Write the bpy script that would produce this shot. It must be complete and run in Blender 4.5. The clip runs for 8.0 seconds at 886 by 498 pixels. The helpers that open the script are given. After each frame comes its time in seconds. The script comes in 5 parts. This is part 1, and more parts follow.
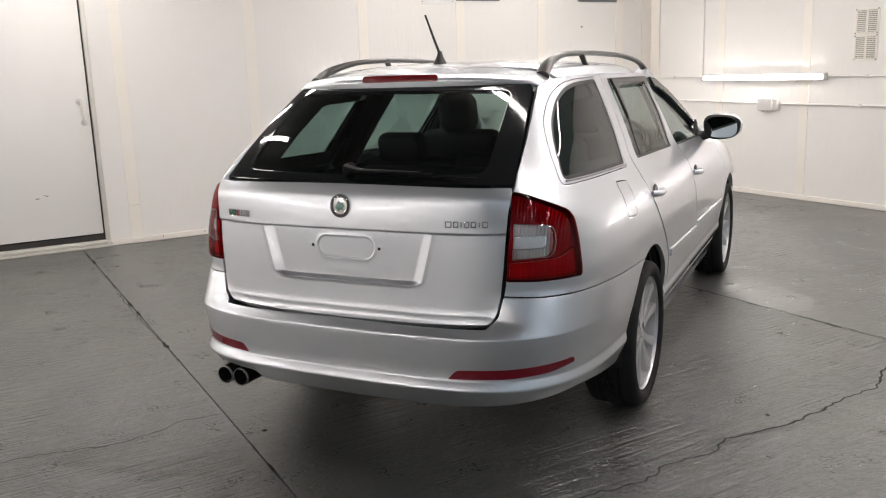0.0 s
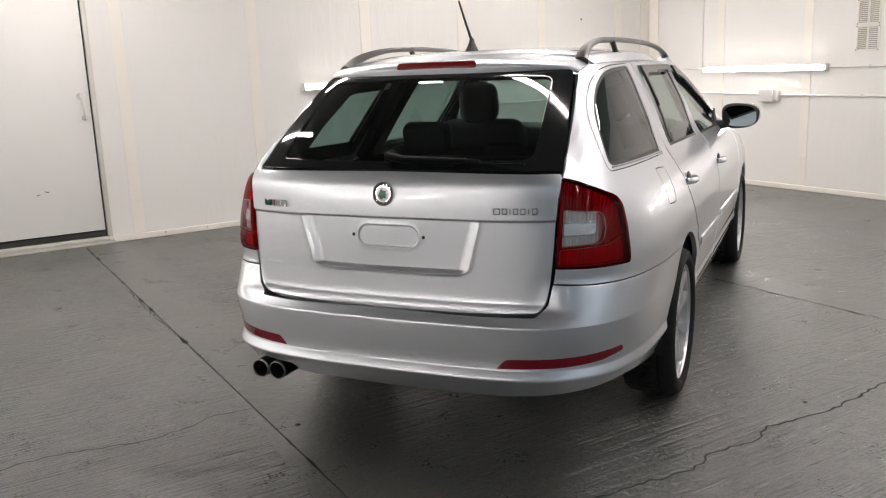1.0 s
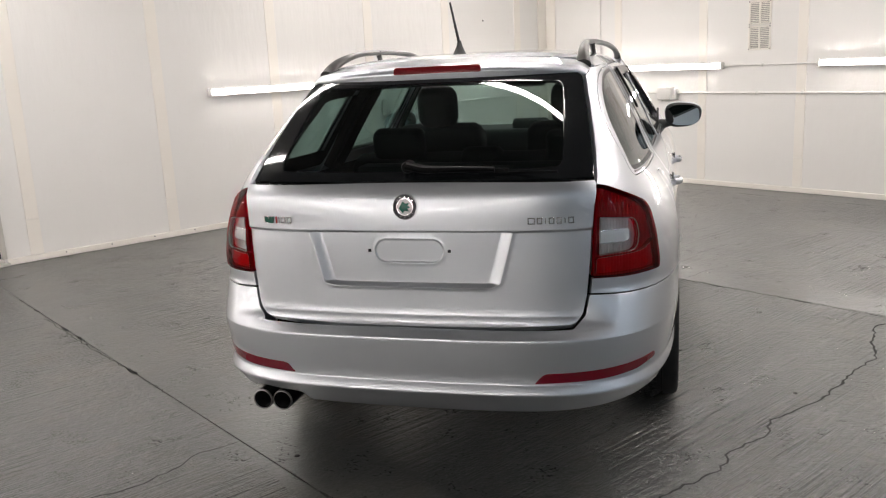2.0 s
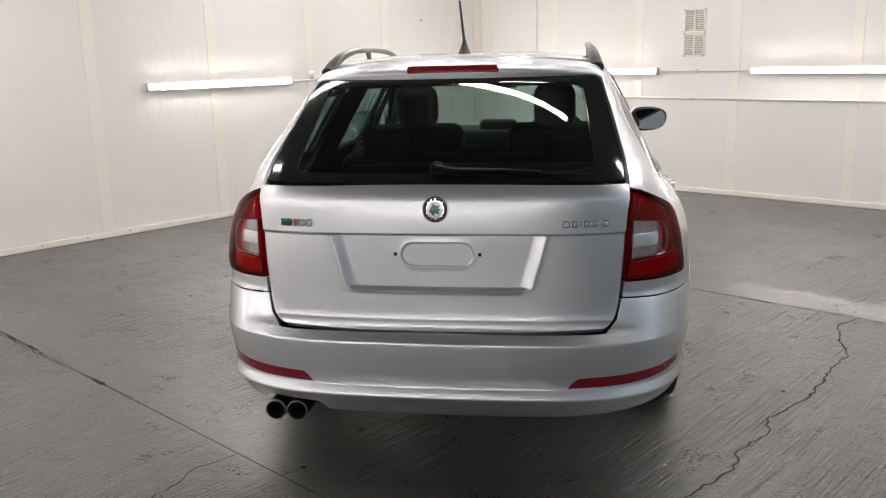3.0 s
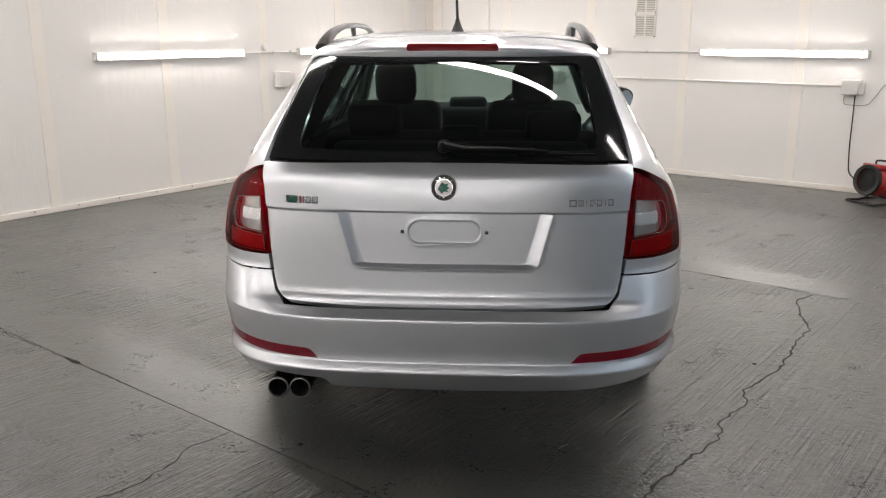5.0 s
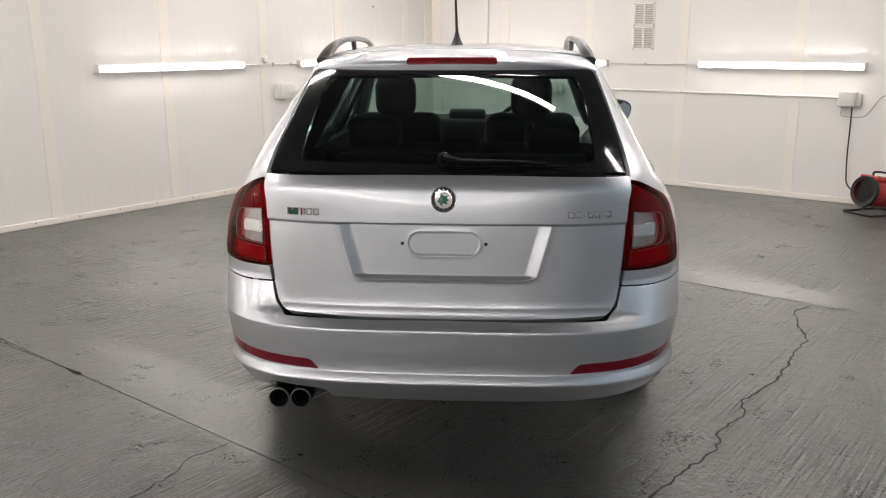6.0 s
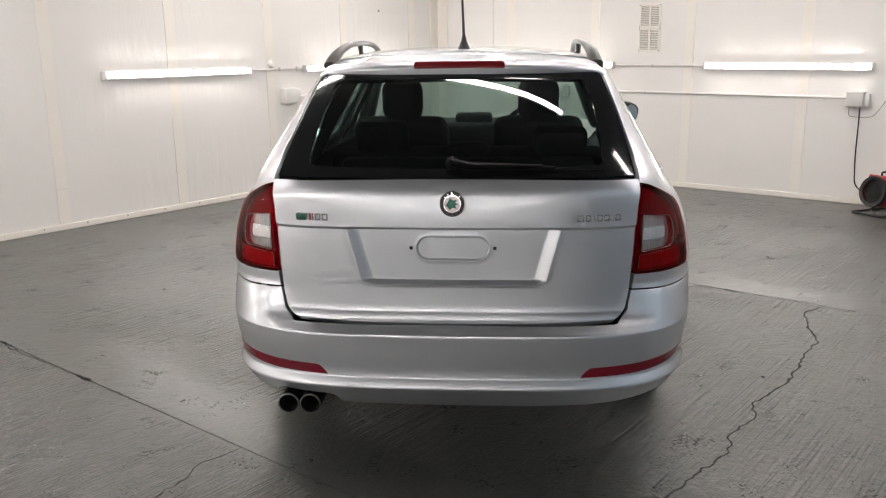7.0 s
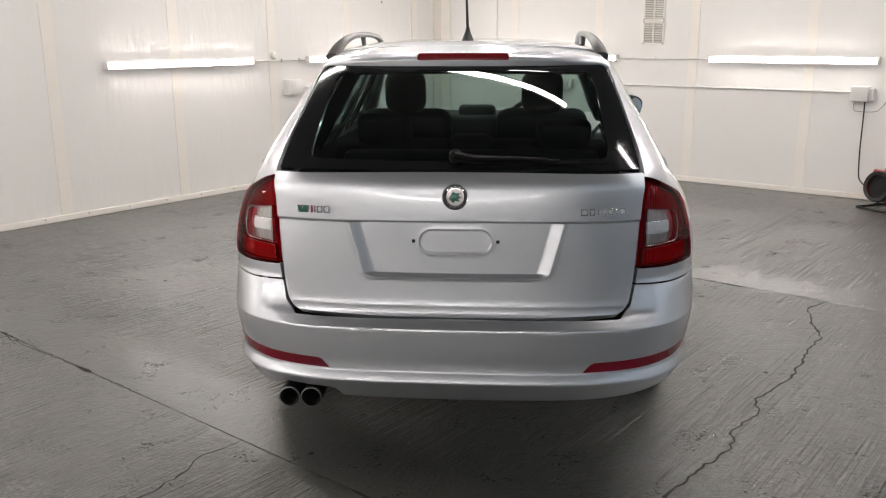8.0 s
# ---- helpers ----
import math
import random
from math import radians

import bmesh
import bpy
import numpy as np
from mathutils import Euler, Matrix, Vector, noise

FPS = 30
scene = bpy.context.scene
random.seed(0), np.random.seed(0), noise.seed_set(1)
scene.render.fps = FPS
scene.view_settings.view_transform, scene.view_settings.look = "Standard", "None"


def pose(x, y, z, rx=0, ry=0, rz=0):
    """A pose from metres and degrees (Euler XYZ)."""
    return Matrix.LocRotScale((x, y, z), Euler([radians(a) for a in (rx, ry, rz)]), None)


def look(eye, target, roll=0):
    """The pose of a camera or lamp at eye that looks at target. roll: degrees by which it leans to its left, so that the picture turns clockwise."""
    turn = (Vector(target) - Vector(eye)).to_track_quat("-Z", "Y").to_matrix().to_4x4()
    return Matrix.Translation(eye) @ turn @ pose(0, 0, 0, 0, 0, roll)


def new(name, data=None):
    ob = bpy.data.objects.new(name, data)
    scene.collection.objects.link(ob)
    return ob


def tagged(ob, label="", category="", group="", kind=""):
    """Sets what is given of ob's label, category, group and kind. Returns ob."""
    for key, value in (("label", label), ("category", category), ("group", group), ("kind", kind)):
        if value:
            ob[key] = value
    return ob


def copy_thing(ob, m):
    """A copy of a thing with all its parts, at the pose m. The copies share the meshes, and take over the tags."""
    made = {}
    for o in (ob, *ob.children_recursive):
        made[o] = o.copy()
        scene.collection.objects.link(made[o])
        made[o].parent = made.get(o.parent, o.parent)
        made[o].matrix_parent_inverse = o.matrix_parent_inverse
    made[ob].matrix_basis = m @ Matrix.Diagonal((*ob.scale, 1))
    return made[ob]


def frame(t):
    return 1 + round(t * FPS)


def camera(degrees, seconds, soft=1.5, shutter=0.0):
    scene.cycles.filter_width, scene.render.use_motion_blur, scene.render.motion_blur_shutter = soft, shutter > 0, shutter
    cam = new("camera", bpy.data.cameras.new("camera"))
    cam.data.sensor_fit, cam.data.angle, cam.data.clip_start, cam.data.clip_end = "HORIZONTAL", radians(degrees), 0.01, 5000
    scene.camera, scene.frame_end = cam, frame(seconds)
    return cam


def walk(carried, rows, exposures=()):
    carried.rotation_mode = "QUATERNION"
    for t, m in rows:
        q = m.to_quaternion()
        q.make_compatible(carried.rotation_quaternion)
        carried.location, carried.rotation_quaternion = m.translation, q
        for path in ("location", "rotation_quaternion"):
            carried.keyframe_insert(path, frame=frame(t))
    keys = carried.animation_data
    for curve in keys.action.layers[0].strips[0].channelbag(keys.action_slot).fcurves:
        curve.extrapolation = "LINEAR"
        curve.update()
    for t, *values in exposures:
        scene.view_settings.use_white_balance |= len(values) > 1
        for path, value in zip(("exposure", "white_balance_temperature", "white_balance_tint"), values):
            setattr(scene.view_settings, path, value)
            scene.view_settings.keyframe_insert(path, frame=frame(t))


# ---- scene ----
cam = camera(55.3, 8.0, 1.15)
PATH = [
    (0, (1.607, -2.57, 1.469), (0.758, -0.807, 1.056), -1.9),
    (0.5, (1.563, -2.595, 1.464), (0.712, -0.832, 1.053), -2.5),
    (1, (1.392, -2.624, 1.438), (0.58, -0.846, 1.016), -2.2),
    (1.5, (1.082, -2.627, 1.436), (0.416, -0.789, 1.016), -2.9),
    (1.7, (0.988, -2.639, 1.462), (0.381, -0.781, 1.037), -3.0),
    (2.8, (0.466, -2.707, 1.479), (0.151, -0.781, 1.038), -1.6),
    (3, (0.419, -2.68, 1.483), (0.127, -0.751, 1.042), -1.4),
    (3.5, (0.289, -2.689, 1.5), (0.065, -0.753, 1.054), -0.9),
    (4, (0.193, -2.705, 1.497), (0.028, -0.768, 1.026), -0.9),
    (4.5, (0.175, -2.716, 1.497), (0.045, -0.785, 0.993), -0.1),
    (6, (0.176, -2.755, 1.507), (0.048, -0.816, 1.033), -0.1),
    (6.5, (0.174, -2.757, 1.51), (0.039, -0.817, 1.043), -0.2),
    (7, (0.167, -2.749, 1.51), (0.024, -0.809, 1.043), -0.6),
    (7.5, (0.169, -2.734, 1.507), (0.021, -0.796, 1.033), -0.5),
    (8, (0.163, -2.729, 1.508), (0.016, -0.794, 1.024), -0.3),
]
walk(cam, [(t, look(eye, target, roll)) for t, eye, target, roll in PATH])

# ---- light ----
world = bpy.data.worlds.new("world")
scene.world = world
world.use_nodes = True
world.node_tree.nodes["Background"].inputs["Color"].default_value = (0.9, 0.95, 1.0, 1)
world.node_tree.nodes["Background"].inputs["Strength"].default_value = 0.02
TUBE_GLOW, CEILING_GLOW, HALL_GLOW = 58.0, 66.0, 30.0
scene.view_settings.exposure = 0.0

# the room is turned against the car: u runs along the far wall, v towards it
TURN = -34.5
ROOM = pose(0, 0, 0, 0, 0, TURN)
U0, U1, V0, V1, CEIL = -5.33, 12.4, -5.4, 6.53, 3.05


# ---- materials ----
def material(name, color=(0.8, 0.8, 0.8), rough=0.5, metal=0.0, coat=0.0, **more):
    m = bpy.data.materials.new(name)
    m.use_nodes = True
    b = m.node_tree.nodes["Principled BSDF"]
    b.inputs["Base Color"].default_value = (*color, 1)
    b.inputs["Roughness"].default_value = rough
    b.inputs["Metallic"].default_value = metal
    b.inputs["Coat Weight"].default_value = coat
    b.inputs["Coat Roughness"].default_value = more.get("coat_rough", 0.03)
    if "ior" in more:
        b.inputs["IOR"].default_value = more["ior"]
    if "glow" in more:
        b.inputs["Emission Color"].default_value = (*more["glow_color"], 1)
        b.inputs["Emission Strength"].default_value = more["glow"]
    return m


def node(m, kind, **values):
    n = m.node_tree.nodes.new(kind)
    for key, value in values.items():
        n.inputs[key].default_value = value
    return n


def link(m, a, b):
    m.node_tree.links.new(a, b)


def coords(m, scale=(1, 1, 1), rot=0.0):
    tc, mp = node(m, "ShaderNodeTexCoord"), node(m, "ShaderNodeMapping")
    mp.inputs["Scale"].default_value = scale
    mp.inputs["Rotation"].default_value = (0, 0, radians(rot))
    link(m, tc.outputs["Object"], mp.inputs["Vector"])
    return mp.outputs["Vector"]


def noise_tex(m, vector, scale, detail=4.0, rough=0.55):
    n = node(m, "ShaderNodeTexNoise", Scale=scale, Detail=detail, Roughness=rough)
    link(m, vector, n.inputs["Vector"])
    return n.outputs["Fac"]


def ramp(m, fac, stops):
    r = m.node_tree.nodes.new("ShaderNodeValToRGB")
    while len(r.color_ramp.elements) < len(stops):
        r.color_ramp.elements.new(0.5)
    for e, (at, c) in zip(r.color_ramp.elements, stops):
        e.position, e.color = at, (*c, 1) if len(c) == 3 else c
    link(m, fac, r.inputs["Fac"])
    return r.outputs["Color"]


def mixed(m, fac, a, b, mode="MIX"):
    x = m.node_tree.nodes.new("ShaderNodeMix")
    x.data_type, x.blend_type = "RGBA", mode
    for value, socket in ((fac, x.inputs[0]), (a, x.inputs[6]), (b, x.inputs[7])):
        if isinstance(value, (int, float)):
            socket.default_value = value
        elif isinstance(value, tuple):
            socket.default_value = (*value, 1)
        else:
            link(m, value, socket)
    return x.outputs[2]


def mathn(m, op, a, b=0.0, c=None):
    x = m.node_tree.nodes.new("ShaderNodeMath")
    x.operation = op
    for value, socket in ((a, x.inputs[0]), (b, x.inputs[1]), (c, x.inputs[2])):
        if value is None:
            continue
        if isinstance(value, (int, float)):
            socket.default_value = value
        else:
            link(m, value, socket)
    return x.outputs[0]


def bump(m, height, strength, distance, into="Normal"):
    b = node(m, "ShaderNodeBump", Strength=strength, Distance=distance)
    link(m, height, b.inputs["Height"])
    link(m, b.outputs["Normal"], m.node_tree.nodes["Principled BSDF"].inputs[into])


def into(m, socket, name):
    link(m, socket, m.node_tree.nodes["Principled BSDF"].inputs[name])


def make_paint():
    m = material("silver_paint", (0.52, 0.525, 0.535), 0.42, 0.88, 1.0, coat_rough=0.012)
    v = coords(m)
    flakes = noise_tex(m, v, 900, 2)
    dust = noise_tex(m, v, 3.2, 5)
    into(m, mixed(m, flakes, (0.635, 0.655, 0.695), (0.735, 0.755, 0.795)), "Base Color")
    into(m, mathn(m, "MULTIPLY_ADD", dust, 0.05, 0.355), "Roughness")
    return m


def make_wall():
    m = material("white_wall_panel", (0.79, 0.77, 0.73), 0.38)
    v = coords(m)
    big, small = noise_tex(m, v, 0.7, 3), noise_tex(m, v, 14, 6)
    base = mixed(m, big, (0.735, 0.715, 0.685), (0.79, 0.778, 0.755))
    specks = ramp(m, noise_tex(m, v, 38, 3, 0.7), [(0.70, (1, 1, 1)), (0.78, (0.62, 0.58, 0.52))])
    into(m, mixed(m, 0.8, base, specks, "MULTIPLY"), "Base Color")
    into(m, mathn(m, "MULTIPLY_ADD", small, 0.22, 0.3), "Roughness")
    bump(m, noise_tex(m, coords(m, (5, 5, 1.2)), 2.2, 3), 0.25, 0.02)
    return m


def make_strip():
    m = material("cream_strip", (0.78, 0.735, 0.665), 0.45)
    v = coords(m)
    into(m, mixed(m, noise_tex(m, v, 3, 4), (0.775, 0.73, 0.665), (0.825, 0.795, 0.745)), "Base Color")
    bump(m, noise_tex(m, v, 40, 3), 0.1, 0.004)
    return m


def make_floor():
    m = material("grey_floor_paint", (0.115, 0.118, 0.115), 0.4)
    m.node_tree.nodes["Principled BSDF"].inputs["Specular IOR Level"].default_value = 0.86
    v = coords(m)
    ob = m.node_tree.nodes.new("ShaderNodeObjectInfo")
    axes = m.node_tree.nodes.new("ShaderNodeSeparateXYZ")
    link(m, v, axes.inputs[0])
    black, white = (0, 0, 0), (1, 1, 1)
    big, mid, fine = noise_tex(m, v, 0.7, 5, 0.6), noise_tex(m, v, 4.5, 6, 0.66), noise_tex(m, v, 70, 4, 0.65)
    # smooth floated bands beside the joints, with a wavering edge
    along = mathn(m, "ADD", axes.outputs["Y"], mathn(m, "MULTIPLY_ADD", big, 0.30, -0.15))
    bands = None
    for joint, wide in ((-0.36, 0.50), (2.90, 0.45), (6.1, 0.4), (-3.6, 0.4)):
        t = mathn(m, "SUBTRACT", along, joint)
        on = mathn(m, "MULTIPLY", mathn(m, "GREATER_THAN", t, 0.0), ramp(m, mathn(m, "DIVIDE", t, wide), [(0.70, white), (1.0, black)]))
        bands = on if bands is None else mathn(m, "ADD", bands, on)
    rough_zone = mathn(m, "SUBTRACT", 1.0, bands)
    # tamped comb lines across the slabs, broken where the paint has filled them
    comb = noise_tex(m, coords(m, (22, 0.5, 1), 3), 1.7, 2, 0.5)
    ridge = ramp(m, comb, [(0.44, black), (0.52, white), (0.60, black)])
    groove = ramp(m, comb, [(0.34, white), (0.43, black)])
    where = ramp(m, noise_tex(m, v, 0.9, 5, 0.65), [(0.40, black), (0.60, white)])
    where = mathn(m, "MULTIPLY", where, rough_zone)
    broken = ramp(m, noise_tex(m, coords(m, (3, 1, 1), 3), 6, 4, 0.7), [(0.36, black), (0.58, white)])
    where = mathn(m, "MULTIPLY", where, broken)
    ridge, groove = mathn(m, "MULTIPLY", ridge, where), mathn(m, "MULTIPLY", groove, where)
    pits = mathn(m, "ADD", noise_tex(m, coords(m, (1.0, 0.7, 1)), 55, 4, 0.66), noise_tex(m, coords(m, (1.0, 0.6, 1)), 24, 3, 0.6))
    pits = mathn(m, "MULTIPLY", pits, mathn(m, "MULTIPLY_ADD", noise_tex(m, v, 1.6, 4, 0.6), 0.8, 0.5))
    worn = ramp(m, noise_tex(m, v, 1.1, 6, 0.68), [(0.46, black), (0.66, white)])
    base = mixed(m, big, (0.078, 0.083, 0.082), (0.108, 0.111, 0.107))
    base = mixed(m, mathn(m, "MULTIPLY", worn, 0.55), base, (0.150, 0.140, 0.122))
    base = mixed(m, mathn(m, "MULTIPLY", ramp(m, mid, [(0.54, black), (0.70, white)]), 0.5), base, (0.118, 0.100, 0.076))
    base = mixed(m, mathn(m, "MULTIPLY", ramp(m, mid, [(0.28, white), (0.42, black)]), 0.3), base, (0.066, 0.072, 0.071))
    base = mixed(m, mathn(m, "MULTIPLY", ridge, 0.30), base, (0.150, 0.146, 0.136))
    base = mixed(m, mathn(m, "MULTIPLY", groove, 0.35), base, (0.055, 0.057, 0.056))
    # grain contrast raised in the colour, imitating glare broken up by the bumps
    speckle = ramp(m, fine, [(0.30, (0.62, 0.62, 0.62)), (0.5, (1, 1, 1)), (0.70, (1.38, 1.36, 1.32))])
    base = mixed(m, 0.9, base, speckle, "MULTIPLY")
    # bumps painted lighter and hollows darker, as glare would show them
    painted_grain = ramp(m, mathn(m, "MULTIPLY", pits, 0.55), [(0.34, (0.48, 0.48, 0.48)), (0.50, (1, 1, 1)), (0.66, (1.55, 1.52, 1.46))])
    base = mixed(m, mathn(m, "MULTIPLY_ADD", rough_zone, 0.6, 0.25), base, painted_grain, "MULTIPLY")
    rust = ramp(m, noise_tex(m, v, 8, 5, 0.72), [(0.64, black), (0.74, white)])
    base = mixed(m, mathn(m, "MULTIPLY", rust, 0.65), base, (0.135, 0.098, 0.062))
    chips = ramp(m, noise_tex(m, v, 26, 3, 0.6), [(0.76, black), (0.78, white)])
    base = mixed(m, mathn(m, "MULTIPLY", chips, 0.5), base, (0.034, 0.034, 0.033))
    base = mixed(m, mathn(m, "MULTIPLY", ob.outputs["Random"], 0.12), base, (0.130, 0.130, 0.122))
    # floated bands: paler worn cement, with some of the floor's glare painted in
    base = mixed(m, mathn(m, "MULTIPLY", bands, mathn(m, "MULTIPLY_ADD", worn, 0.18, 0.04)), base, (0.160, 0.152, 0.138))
    base = mixed(m, 1.0, base, (0.80, 0.80, 0.80), "MULTIPLY")
    into(m, base, "Base Color")
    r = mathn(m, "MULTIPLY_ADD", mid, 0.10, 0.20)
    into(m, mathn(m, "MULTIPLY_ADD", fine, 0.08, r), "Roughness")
    h = mathn(m, "SUBTRACT", mathn(m, "MULTIPLY", ridge, 0.7), mathn(m, "MULTIPLY", groove, 0.7))
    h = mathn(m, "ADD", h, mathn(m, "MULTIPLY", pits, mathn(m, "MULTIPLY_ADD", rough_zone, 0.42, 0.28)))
    h = mathn(m, "ADD", h, mathn(m, "MULTIPLY", fine, 0.15))
    h = mathn(m, "ADD", h, mathn(m, "MULTIPLY", noise_tex(m, v, 9, 4, 0.6), 0.25))
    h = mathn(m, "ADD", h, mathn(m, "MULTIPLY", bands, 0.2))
    bump(m, h, 1.0, 0.0095)
    return m


def make_glass(name, tint, gloss=1.0):
    m = bpy.data.materials.new(name)
    m.use_nodes = True
    nt = m.node_tree
    nt.nodes.clear()
    out, mix = nt.nodes.new("ShaderNodeOutputMaterial"), nt.nodes.new("ShaderNodeMixShader")
    clear, shine, edge = nt.nodes.new("ShaderNodeBsdfTransparent"), nt.nodes.new("ShaderNodeBsdfGlossy"), nt.nodes.new("ShaderNodeLayerWeight")
    clear.inputs["Color"].default_value = (*tint, 1)
    shine.inputs["Roughness"].default_value = 0.015
    edge.inputs["Blend"].default_value = 0.5
    power, scaled = nt.nodes.new("ShaderNodeMath"), nt.nodes.new("ShaderNodeMath")
    power.operation, scaled.operation = "POWER", "MULTIPLY_ADD"
    power.inputs[1].default_value, scaled.inputs[1].default_value, scaled.inputs[2].default_value = 5.0, 0.9 * gloss, 0.07 * gloss
    nt.links.new(edge.outputs["Facing"], power.inputs[0])
    nt.links.new(power.outputs[0], scaled.inputs[0])
    nt.links.new(scaled.outputs[0], mix.inputs[0])
    nt.links.new(clear.outputs[0], mix.inputs[1])
    nt.links.new(shine.outputs[0], mix.inputs[2])
    nt.links.new(mix.outputs[0], out.inputs["Surface"])
    return m


def make_lens(name, color, ribs, direction="Z", dim=0.72):
    m = material(name, color, 0.3, 0.0, 0.4, coat_rough=0.02)
    m.node_tree.nodes["Principled BSDF"].inputs["Specular IOR Level"].default_value = 0.1
    wave = node(m, "ShaderNodeTexWave", Scale=ribs)
    wave.bands_direction = direction
    link(m, coords(m), wave.inputs["Vector"])
    dark = tuple(c * dim for c in color)
    patchy = noise_tex(m, coords(m), 9, 2)
    shade = mixed(m, wave.outputs["Fac"], dark, color)
    into(m, mixed(m, ramp(m, patchy, [(0.35, (0, 0, 0)), (0.65, (1, 1, 1))]), shade, color), "Base Color")
    bump(m, wave.outputs["Fac"], 0.06, 0.002)
    return m


def make_tyre():
    m = material("tyre_rubber", (0.022, 0.022, 0.023), 0.75)
    m.node_tree.nodes["Principled BSDF"].inputs["Specular IOR Level"].default_value = 0.2
    v = coords(m)
    into(m, mixed(m, noise_tex(m, v, 12, 5), (0.011, 0.011, 0.0115), (0.022, 0.022, 0.0215)), "Base Color")
    bump(m, noise_tex(m, v, 120, 3), 0.15, 0.002)
    return m


def make_fabric(name, a, b):
    m = material(name, a, 0.75)
    into(m, mixed(m, noise_tex(m, coords(m), 6, 5), a, b), "Base Color")
    bump(m, noise_tex(m, coords(m), 220, 2), 0.3, 0.002)
    return m


def make_worn(name, a, b, rough, scale=8.0, metal=0.0, coat=0.0):
    m = material(name, a, rough, metal, coat)
    v = coords(m)
    into(m, mixed(m, noise_tex(m, v, scale, 5), a, b), "Base Color")
    into(m, mathn(m, "MULTIPLY_ADD", noise_tex(m, v, scale * 3, 4), 0.2, rough - 0.1), "Roughness")
    return m


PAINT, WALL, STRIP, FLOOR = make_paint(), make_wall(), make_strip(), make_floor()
GLASS, DARK_GLASS = make_glass("window_glass", (0.42, 0.53, 0.50)), make_glass("rear_glass", (0.36, 0.46, 0.435))
RED_COVER, LIGHT_RED_COVER, CLEAR_COVER = make_glass("red_cover", (0.52, 0.003, 0.028), 0.4), make_glass("light_red_cover", (0.84, 0.006, 0.034), 0.4), make_glass("clear_cover", (0.95, 0.95, 0.95), 0.6)


def make_bowl():
    m = material("fluted_silver_bowl", (0.42, 0.42, 0.42), 0.3, 0.75)
    fan = node(m, "ShaderNodeTexWave", Scale=34.0, Distortion=0.4)
    fan.bands_direction = "X"
    link(m, coords(m), fan.inputs["Vector"])
    into(m, mixed(m, noise_tex(m, coords(m), 18, 3), (0.34, 0.34, 0.34), (0.72, 0.72, 0.72)), "Base Color")
    bump(m, fan.outputs["Fac"], 0.6, 0.003)
    return m


LAMP_BOWL = make_bowl()
CLEAR_LENS = make_lens("clear_lens", (0.20, 0.195, 0.19), 42, "X", 0.4)
REFLECTOR = material("red_reflector", (0.17, 0.001, 0.012), 0.12, 0.0, 0.3)
TYRE = make_tyre()
FRIT = material("black_frit", (0.008, 0.009, 0.010), 0.06, 0.0, 0.0)
BLACK = make_worn("black_plastic", (0.007, 0.007, 0.0075), (0.013, 0.013, 0.013), 0.5)
LINER = make_worn("dark_underside", (0.008, 0.008, 0.008), (0.016, 0.015, 0.014), 0.85)
RAIL = make_worn("anthracite_rail", (0.045, 0.043, 0.041), (0.07, 0.067, 0.063), 0.32, 4, 0.5)
CHROME = material("chrome", (0.75, 0.75, 0.76), 0.08, 1.0)
ALLOY = make_worn("silver_alloy", (0.55, 0.55, 0.56), (0.66, 0.66, 0.67), 0.32, 6, 0.7, 0.6)
WIPER = make_worn("wiper_plastic", (0.005, 0.005, 0.0055), (0.008, 0.008, 0.008), 0.45)
WIPER.node_tree.nodes["Principled BSDF"].inputs["Specular IOR Level"].default_value = 0.07
STEEL = make_worn("dull_steel", (0.20, 0.20, 0.20), (0.32, 0.31, 0.30), 0.38, 9, 0.9)
PIPE = make_worn("blackened_steel", (0.010, 0.010, 0.010), (0.03, 0.029, 0.028), 0.3, 12, 0.9)
CLOTH = make_fabric("charcoal_seat_cloth", (0.007, 0.007, 0.0075), (0.014, 0.014, 0.0145))
TRIM = make_fabric("dark_cabin_trim", (0.009, 0.009, 0.0095), (0.018, 0.018, 0.0185))
LINING = make_fabric("grey_headlining", (0.10, 0.10, 0.098), (0.14, 0.14, 0.135))
BADGE_GREEN = material("green_enamel", (0.01, 0.10, 0.065), 0.25, 0.0, 0.8)
BADGE_RED = material("red_enamel", (0.45, 0.02, 0.02), 0.3, 0.0, 0.8)
BADGE_BLACK = material("black_enamel", (0.010, 0.010, 0.011), 0.45, 0.0, 0.0)
PLASTIC = make_worn("grey_white_plastic", (0.62, 0.61, 0.58), (0.70, 0.69, 0.66), 0.4)
CONDUIT = make_worn("white_conduit", (0.70, 0.68, 0.65), (0.78, 0.76, 0.73), 0.4)
DOOR_PAINT = make_worn("white_door_paint", (0.74, 0.725, 0.70), (0.80, 0.79, 0.77), 0.36, 1.3)
PALE_METAL = make_worn("scuffed_pale_metal", (0.48, 0.46, 0.42), (0.68, 0.66, 0.61), 0.5, 6)
# backing is darker than the slats, for contrast between them
VENT_BACK = make_worn("grey_vent_back", (0.36, 0.34, 0.31), (0.46, 0.44, 0.41), 0.6, 6)
GASKET = make_worn("black_rubber_seal", (0.012, 0.012, 0.012), (0.03, 0.028, 0.026), 0.7)
TUBE = material("lit_tube", (1, 1, 1), 0.5, glow=TUBE_GLOW, glow_color=(1.0, 0.945, 0.905))
CEILING_TUBE = material("lit_ceiling_tube", (1, 1, 1), 0.5, glow=CEILING_GLOW, glow_color=(1.0, 0.93, 0.895))
HALL_TUBE = material("lit_cool_tube", (1, 1, 1), 0.5, glow=HALL_GLOW, glow_color=(0.70, 0.85, 1.0))
CRACK = material("crack_dark", (0.018, 0.018, 0.017), 0.9)
